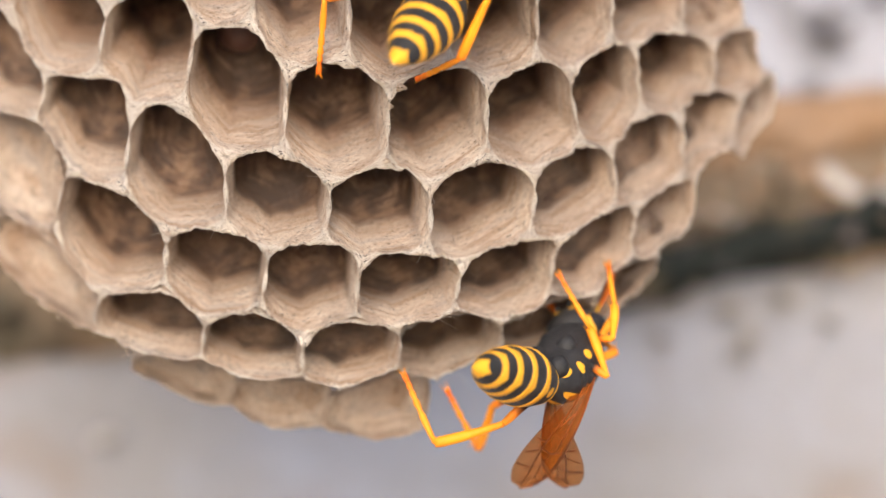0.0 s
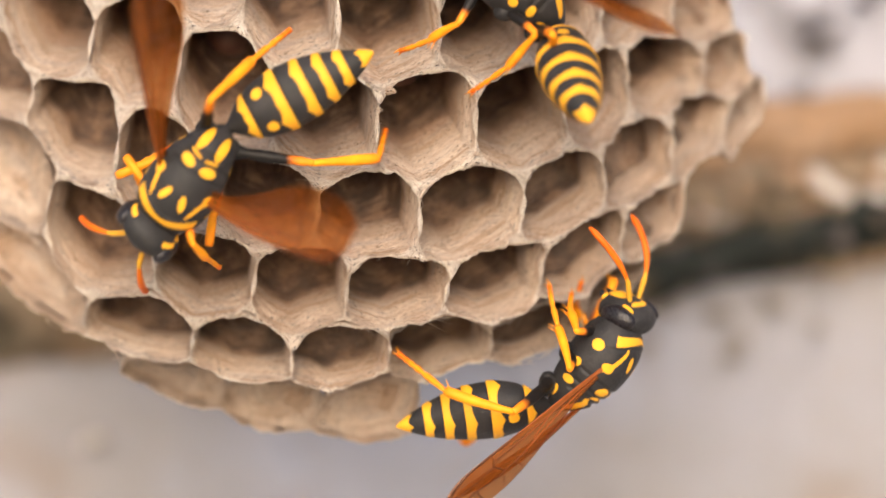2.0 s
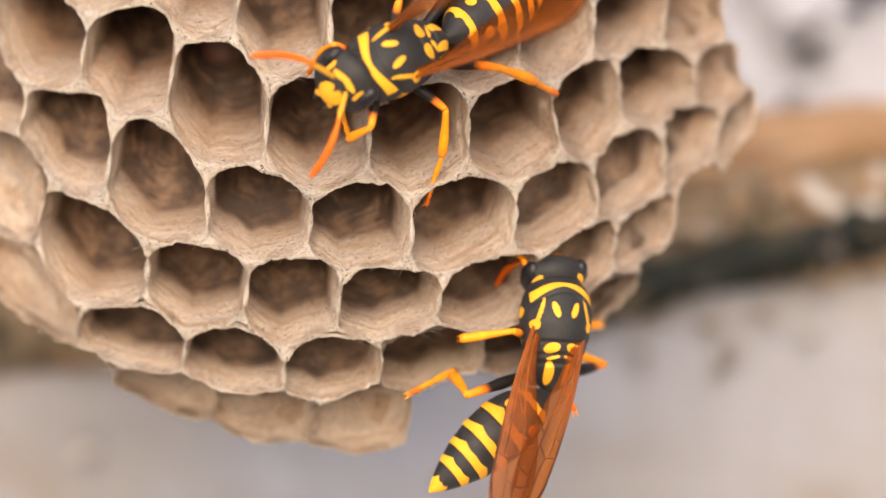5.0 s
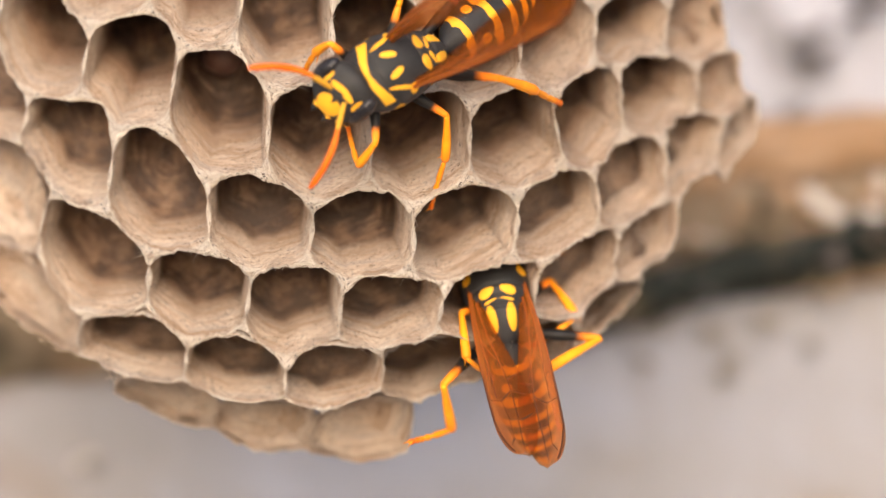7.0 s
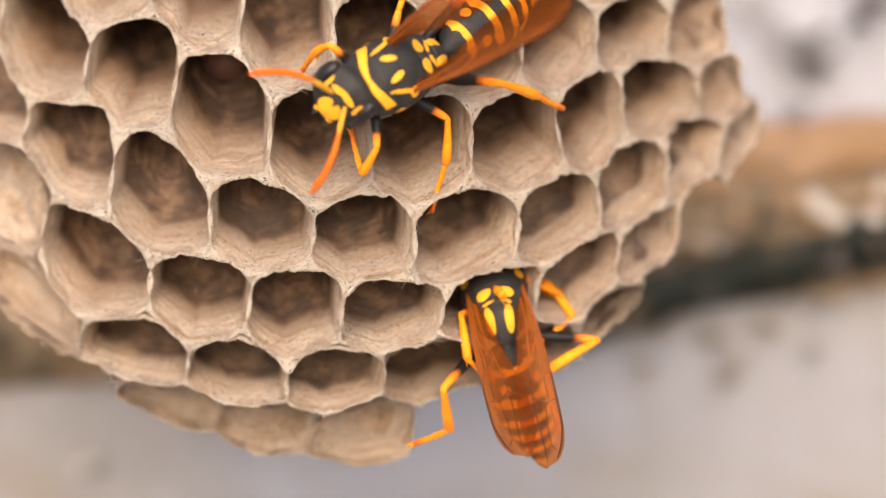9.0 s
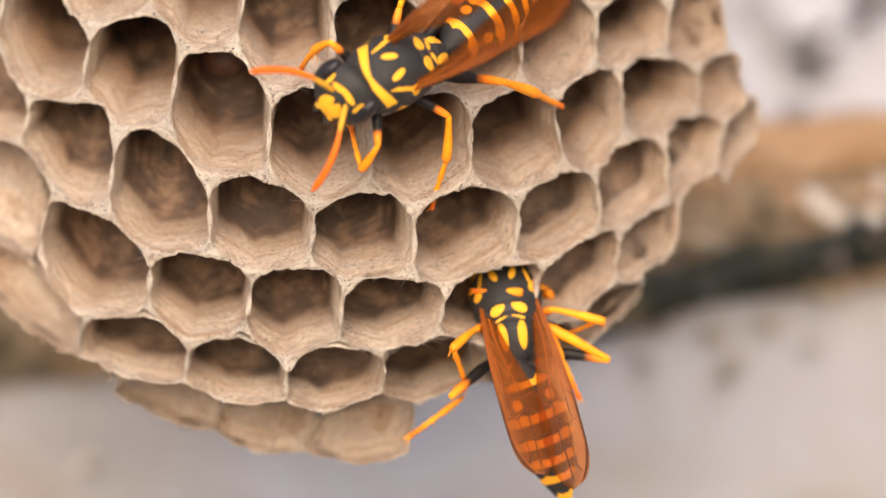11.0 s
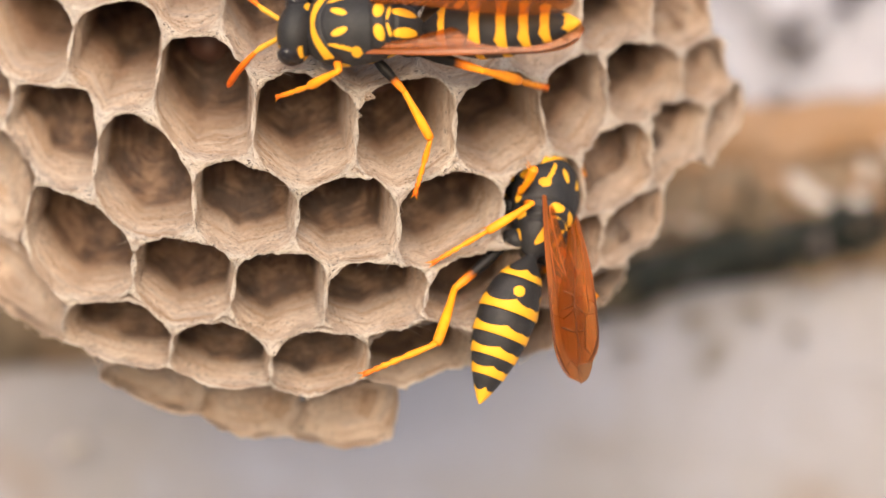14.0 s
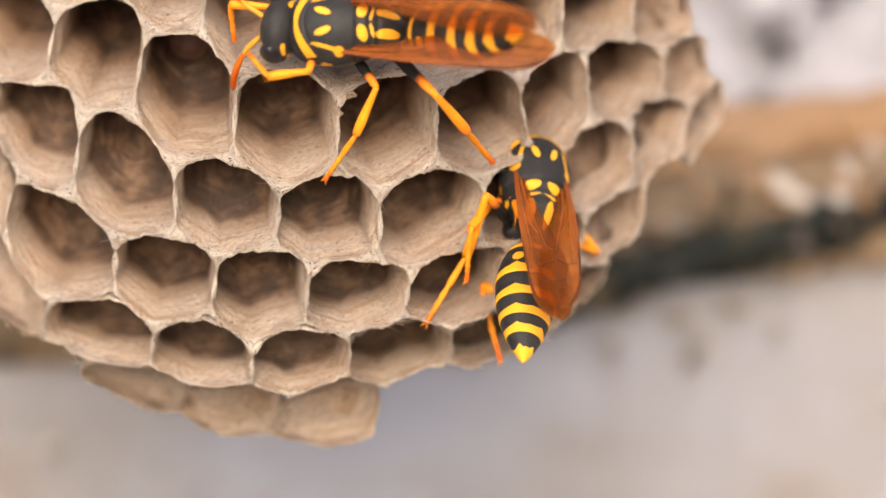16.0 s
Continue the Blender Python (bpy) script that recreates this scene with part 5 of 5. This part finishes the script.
    act(upper_wasp, [
        (0, 1.4, -2.2, 15.0, 55.0, 0.0, -15.0),
        (0.5, 2.0, -2.2, 15.5, 58.0, 0.0, -15.0),
        (0.9, 1.3, -2.2, 15.0, 75.0, 0.0, 10.0),
        (1.2, 2.0, -2.2, 13.0, 95.0, 0.0, 45.0),
        (1.5, 2.8, -2.4, 11.6, 112.0, 0.0, 70.0),
        (2, 3.7, -2.4, 12.6, 140.0, 0.0, 70.0),
        (2.5, 1.8, -2.4, 12.8, 172.0, 0.0, 70.0),
        (3, -0.6, -2.4, 13.3, 186.0, 0.0, 70.0),
        (3.2, 1.7, -2.4, 10.9, 200.0, 0.0, 20.0),
        (3.5, -1.6, -3.0, 9.3, 207.0, 30.0, 5.0),
        (4, -2.0, -3.0, 9.6, 205.0, 30.0, 5.0),
        (6.3, -2.2, -3.0, 9.4, 205.0, 30.0, 5.0),
        (9, -2.3, -3.0, 9.4, 205.0, 30.0, 5.0),
        (12, -2.2, -3.0, 9.4, 205.0, 30.0, 5.0),
        (13.5, -2.2, -3.0, 9.5, 206.0, 30.0, 5.0),
        (13.8, -2.2, -3.0, 9.7, 205.0, 30.0, 8.0),
        (14, -3.3, -2.5, 10.7, 182.0, 0.0, 10.0),
        (14.5, -3.7, -2.5, 10.6, 181.0, 0.0, 12.0),
        (15, -3.7, -2.5, 10.8, 181.0, 0.0, 10.0),
        (15.5, -3.3, -2.5, 10.7, 180.0, 0.0, 10.0),
        (16, -3.2, -2.5, 10.6, 180.0, 0.0, 10.0),
    ],
        tail=[(0, -3.3, -8.7, 8.2), (0.5, -2.1, -9.1, 9.0), (1, -0.3, -8.2, 5.8), (1.5, 2.5, -7.7, 2.2), (2, 7.1, -9.0, 5.4), (2.5, 9.3, -8.2, 7.9), (3, 7.9, -7.3, 9.1), (3.5, 6.3, 4.5, 13.1), (4, 6.0, 4.1, 13.8), (8, 5.3, 3.8, 14.8), (12, 5.3, 3.6, 14.9), (13.5, 5.4, 3.8, 14.8), (14, 7.8, -4.8, 10.9), (14.5, 7.0, -3.7, 10.4), (15, 6.4, -6.9, 10.3), (15.5, 5.8, -8.0, 9.9), (16, 5.7, -8.4, 10.0), ],
        wings={1: [(0, 5.2, -13.0, 12.6, -30.0), (0.5, 5.3, -13.0, 12.6, -30.0), (0.9, 4.8, -13.0, 10.4, -30.0), (1.5, 7.7, -11.3, 3.9, -30.0), (2, 10.2, -13.1, 9.2, -30.0), (2.5, 11.3, -10.1, 10.5, -30.0), (3, 9.9, -7.6, 10.6, -30.0), (3.5, 8.3, -11.1, 11.0, -20.0), (4, 7.7, -11.6, 11.0, -20.0), (8, 6.7, -12.1, 11.5, -20.0), (12, 6.7, -12.1, 11.6, -20.0), (13.5, 6.7, -12.2, 11.3, -20.0), (14, 8.3, -4.3, 9.4, -5.0), (14.5, 7.7, -4.3, 8.3, -5.0), (15, 7.7, -4.2, 8.3, -5.0), (15.5, 7.4, -7.4, 8.0, -5.0), (16, 7.2, -8.3, 8.0, -5.0), ],
               -1: [(0, -7.1, -10.3, 15.4, -30.0), (0.5, -5.8, -11.3, 15.3, -30.0), (0.9, 5.9, -13.9, 11.5, -30.0), (1.5, 9.5, -8.8, 5.1, -30.0), (2, 11.1, -10.7, 11.3, -30.0), (3, 10.5, -1.9, 12.1, -30.0), (3.5, 3.2, -14.0, 14.0, -20.0), (8, 2.9, -13.7, 14.4, -20.0), (12, 3.0, -13.7, 14.4, -20.0), (13.5, 3.2, -13.7, 14.2, -20.0), (14, 7.6, -6.4, 12.8, -30.0), (14.5, 7.4, -3.6, 11.9, -30.0), (15, 7.1, -6.6, 11.5, -30.0), (15.5, 6.8, -8.3, 11.2, -30.0), (16, 6.8, -8.7, 11.2, -30.0), ],
               },
        head=[(0, 0.0, 0.0, 0.0), (2.5, 0.0, 0.0, 0.0), (3.5, 12.0, -25.0, 0.0), (4, 15.0, -25.0, 0.0), (8, 18.0, -25.0, 0.0), (13.5, 18.0, -25.0, 0.0), (14, -10.0, 10.0, 0.0), (16, -10.0, 10.0, 0.0)],
        feet={"fore_1": [(0, 5.8, 5.0, 20.0, 4.1, -1.8, 17.7), (0.9, 2.9, 2.6, 15.8, 2.8, -2.7, 16.2), (1.5, -1.2, 0.4, 7.2, 0.9, -2.6, 8.9), (2, -2.8, 0.2, 9.3, 0.5, -3.5, 10.6), (2.5, -5.4, 0.2, 9.2, 0.3, -4.5, 10.0), (3, -6.8, 0.3, 9.6, -2.3, -5.1, 10.8), (3.5, -5.3, 0.1, 2.0, -2.7, -5.1, 6.2), (4, -5.3, -0.6, 6.6, -3.5, -4.6, 6.1), (8, -4.9, -0.7, 6.3, -3.5, -3.5, 5.0), (13.5, -4.9, -0.7, 6.5, -3.3, -3.7, 5.0), (14, -9.1, 0.4, 6.8, -4.6, -3.8, 8.4), (14.5, -9.2, 0.4, 7.1, -5.8, -3.2, 7.7), (15, -9.3, 0.4, 6.3, -4.9, -3.3, 7.9), (15.5, -10.0, -1.0, 8.8, -5.3, -3.7, 8.3), (16, -8.4, -2.0, 9.3, -5.2, -3.7, 8.3), ],
              "mid_1": [(0, 2.7, 2.9, 18.2, 2.6, -2.7, 16.1), (1.5, 2.2, 1.5, 6.1, 3.1, -4.3, 9.1), (2, 0.5, 0.9, 6.6, 4.5, -4.6, 10.0), (2.5, -5.4, 0.2, 9.2, 0.5, -5.0, 10.0), (3, -5.3, 0.2, 9.2, 0.0, -4.8, 9.8), (3.5, -0.5, 0.7, 0.8, 0.5, -3.0, 6.6), (4, -0.7, 2.0, 1.8, 0.5, -1.8, 6.6), (8, -0.7, 2.3, 1.8, 0.6, -1.8, 6.7), (13.5, -0.7, 2.3, 1.9, 0.5, -1.8, 6.9), (14, -0.7, 0.6, 2.0, -1.0, -1.3, 7.2), (14.5, -0.6, 0.6, 2.3, -1.8, -1.3, 7.3), (15, -4.4, 0.0, 2.7, -2.1, -2.5, 7.5), (16, -4.5, 0.0, 2.7, -1.7, -2.9, 7.5), ],
              "hind_-1": [(0, -7.5, 0.3, 8.0, -4.2, -1.4, 12.4), (0.9, -6.2, 0.2, 9.0, -3.4, -1.0, 12.5), (1.5, 1.9, 2.3, 16.8, 1.5, -1.7, 14.3), (3.5, 3.6, 3.1, 16.2, 1.4, 0.0, 14.1), (16, 2.3, 2.5, 17.1, 1.7, 0.6, 14.1), ],
              "hind_1": [(0, -2.3, 0.2, 7.7, 1.6, -4.5, 11.9), (0.9, -1.8, 0.3, 8.4, 1.6, -5.0, 11.9), (1.5, 1.7, 1.3, 4.7, 3.0, -6.9, 7.8), (2, 4.8, 3.0, 7.7, 5.3, -7.1, 9.8), (2.5, 6.7, 4.3, 7.6, 4.9, -6.9, 10.4), (3, 6.7, 4.3, 6.6, 3.5, -6.4, 10.4), (3.5, 6.7, 4.3, 6.8, 3.2, -4.0, 8.9), (4, 6.6, 4.2, 7.8, 2.9, -3.8, 8.9), (8, 6.7, 4.3, 7.7, 3.0, -3.4, 8.7), (13.5, 6.7, 4.3, 7.6, 3.0, -3.4, 8.7), (14, 6.6, 4.2, 7.9, 2.7, -3.1, 8.5), (14.5, 5.0, 3.1, 3.4, 1.3, -2.3, 7.2), (15, 5.0, 3.1, 3.3, 1.4, -3.4, 7.2), (16, 4.9, 3.0, 3.3, 1.3, -4.3, 7.1), ],
              "fore_-1": [(0, -0.4, 2.3, 21.2, 1.1, -1.8, 19.2), (0.9, -1.7, 1.7, 19.6, -0.1, -1.2, 17.8), (1.5, -4.5, 0.6, 13.9, -1.5, -1.4, 13.7), (3, -6.8, 0.6, 13.5, -4.0, -2.3, 13.8), (3.5, -7.0, 0.2, 8.3, -5.2, -4.8, 9.7), (8, -7.6, 0.4, 9.5, -5.9, -4.4, 10.6), (13.5, -7.7, 0.4, 9.5, -5.8, -4.2, 10.7), (14, -9.9, 0.9, 12.8, -7.0, -1.6, 13.2), (14.5, -9.6, 0.9, 12.7, -6.7, -3.1, 12.9), (16, -9.3, 0.6, 10.1, -7.8, -1.6, 11.9), ],
              "mid_-1": [(0, -6.4, 1.2, 18.0, -3.4, -1.5, 16.3), (3.5, -2.5, 0.8, 14.5, -2.1, -2.6, 12.4), (8, -2.8, 0.8, 15.1, -2.3, -2.0, 12.9), (13.5, -2.6, 0.8, 15.0, -2.2, -2.0, 12.8), (14, -4.7, 1.0, 17.0, -3.5, -1.3, 14.4), (16, -3.7, 1.0, 16.9, -3.1, -1.3, 14.3), ],
              },
        feelers={1: [(0, 10.0, 0.0), (3, 15.0, 10.0), (4, 26.0, 35.0), (13.5, 26.0, 35.0), (14, 25.0, 25.0), (15, 30.0, 35.0), (16, 35.0, 40.0)], -1: [(0, 10.0, 0.0), (3, 10.0, 10.0), (4, 42.0, 0.0), (13.5, 42.0, 0.0), (14, 20.0, 10.0), (16, 20.0, 10.0)], })
    act(flying_wasp, [
        (0, -9.9, -2.0, 24.2, 250.0, 0.0, 0.0),
        (0.7, -9.9, -3.0, 19.4, 250.0, 0.0, 0.0),
        (1, -9.5, -4.0, 13.5, 247.0, -5.0, 0.0),
        (1.1, -9.7, -4.0, 11.7, 247.0, -5.0, 0.0),
        (1.3, -9.0, -4.5, 6.8, 247.0, -5.0, -5.0),
        (1.5, -7.4, -4.5, 4.1, 242.0, -5.0, -8.0),
        (1.7, -11.0, -4.5, 3.4, 235.0, -5.0, -5.0),
        (2, -13.3, -4.5, 2.7, 232.0, -5.0, -5.0),
        (2.2, -14.3, -5.0, 1.1, 235.0, -5.0, -5.0),
        (2.4, -14.1, -6.0, 1.7, 235.0, 0.0, 0.0),
        (2.5, -15.2, -7.0, 3.7, 232.0, 0.0, 0.0),
        (2.6, -19.5, -9.0, 5.1, 225.0, 0.0, 0.0),
        (2.8, -30.2, -12.0, 8.5, 215.0, 0.0, 0.0),
        (3.4, -70.6, 5.0, 21.9, 190.0, 0.0, 0.0),
        (4, -181.0, 42.0, 72.5, 170.0, 0.0, 0.0),
        (16, -178.9, 42.0, 72.3, 170.0, 0.0, 0.0),
    ],
        tail=[(0, -6.5, 3.2, 33.6), (0.7, -6.6, 3.5, 27.5), (1, -7.5, 3.7, 19.9), (1.3, -4.9, 2.2, 14.0), (1.5, -0.8, -1.1, 12.5), (1.7, -1.1, -4.7, 10.0), (2, -3.2, -4.6, 9.4), (2.2, -4.7, -5.0, 8.5), (2.4, -6.7, -3.5, 10.1), (2.5, -6.6, -6.9, 11.9), (2.6, -11.9, -4.1, 11.8), (2.8, -22.7, -6.4, 14.6), (3.4, -64.4, 13.1, 23.0), (4, -176.3, 49.9, 75.3), (16, -174.1, 49.9, 75.2), ],
        wings={1: [(0, -5.8, -13.8, 27.3, 20.0), (0.7, -2.9, -13.8, 21.9, 20.0), (1, -1.2, -14.0, 15.0, 10.0), (1.3, -0.3, -14.2, 8.2, -20.0), (1.5, 2.9, -12.5, 4.6, -20.0), (1.7, -2.6, -14.4, 0.0, -10.0), (2, -4.9, -13.9, -2.1, -10.0), (2.2, -6.3, -15.4, -0.5, 0.0), (2.4, -7.0, 3.3, 0.7, 60.0), (2.5, -6.9, 0.6, -1.4, 60.0), (2.6, -10.4, -17.6, 0.1, 60.0), (2.8, -20.7, -19.8, 10.7, 0.0), (3.4, -59.6, 0.3, 21.3, 0.0), (4, -170.1, 43.4, 71.1, 0.0), (16, -168.0, 43.5, 70.9, 0.0), ],
               -1: [(0, -9.2, -13.0, 30.2, 20.0), (0.7, -11.6, -14.7, 24.5, 40.0), (1, -12.9, -15.4, 18.9, 40.0), (1.3, -10.4, -14.9, 14.1, 42.0), (1.5, -11.6, -14.1, 12.1, 42.0), (1.7, -12.7, -15.0, 10.9, 42.0), (2, -15.7, -13.8, 11.6, 42.0), (2.2, -16.9, -15.4, 8.8, 42.0), (2.4, -18.1, -15.9, 9.6, 40.0), (2.5, -19.5, -17.5, 10.8, 20.0), (2.6, -23.2, -20.6, 10.6, 20.0), (2.8, -30.5, -23.1, 15.5, 0.0), (3.4, -60.6, -1.0, 24.1, 0.0), (4, -169.5, 42.7, 74.6, 0.0), (16, -167.4, 42.7, 74.5, 0.0), ],
               },
        head=[(0, 0.0, 20.0, 0.0), (2, -10.0, 25.0, 0.0), (16, 0.0, 0.0, 0.0)],
        feet={"fore_1": [(0, -9.5, 1.6, 18.1, -8.7, -2.4, 20.6), (1, -5.5, -2.0, 5.6, -7.1, -2.6, 9.4), (1.5, -4.0, 0.3, 0.0, -5.1, -3.2, 0.9), (1.7, -9.0, 1.3, -3.0, -8.7, -3.1, 0.1), (2, -11.6, 1.7, -2.8, -13.2, -5.0, -0.8), (2.4, -14.0, 2.0, -1.1, -13.2, -7.1, -0.5), (2.6, -17.1, -5.0, 0.1, -18.1, -8.9, 2.1), (3.4, -70.6, 5.0, 18.9, -70.3, 4.3, 20.3), (16, -182.5, 46.0, 69.9, -178.9, 42.0, 70.4), ],
              "hind_1": [(0, -6.5, 3.2, 27.5, -5.6, -4.1, 24.8), (1.5, 1.5, 1.5, 0.6, -0.9, -3.4, 2.7), (2, -3.4, 2.5, 5.3, -6.6, -3.3, 3.3), (2.5, -2.4, 0.2, 6.9, -6.3, -5.6, 4.6), (2.6, -5.5, -5.0, 5.9, -12.5, -7.4, 4.4), (3.4, -64.4, 5.0, 18.9, -66.5, 2.4, 20.1), (16, -176.7, 46.0, 69.9, -173.8, 40.4, 69.9), ],
              "hind_-1": [(0, -9.7, 4.4, 30.7, -8.5, -4.9, 27.5), (1.5, -7.2, 0.5, 11.5, -6.0, -7.1, 8.9), (2, -7.0, 0.5, 11.8, -12.0, -7.7, 6.5), (2.4, -9.3, 0.6, 10.4, -11.4, -8.1, 5.8), (2.6, -14.2, -5.0, 10.0, -16.4, -11.6, 7.1), (3.4, -64.4, 5.0, 25.0, -66.4, 2.4, 23.1), (16, -176.7, 46.0, 77.6, -173.6, 40.2, 73.5), ],
              },
        feelers={1: [(0, 20.0, 20.0), (16, 20.0, 20.0)], -1: [(0, 25.0, 20.0), (16, 25.0, 20.0)], })

motions()
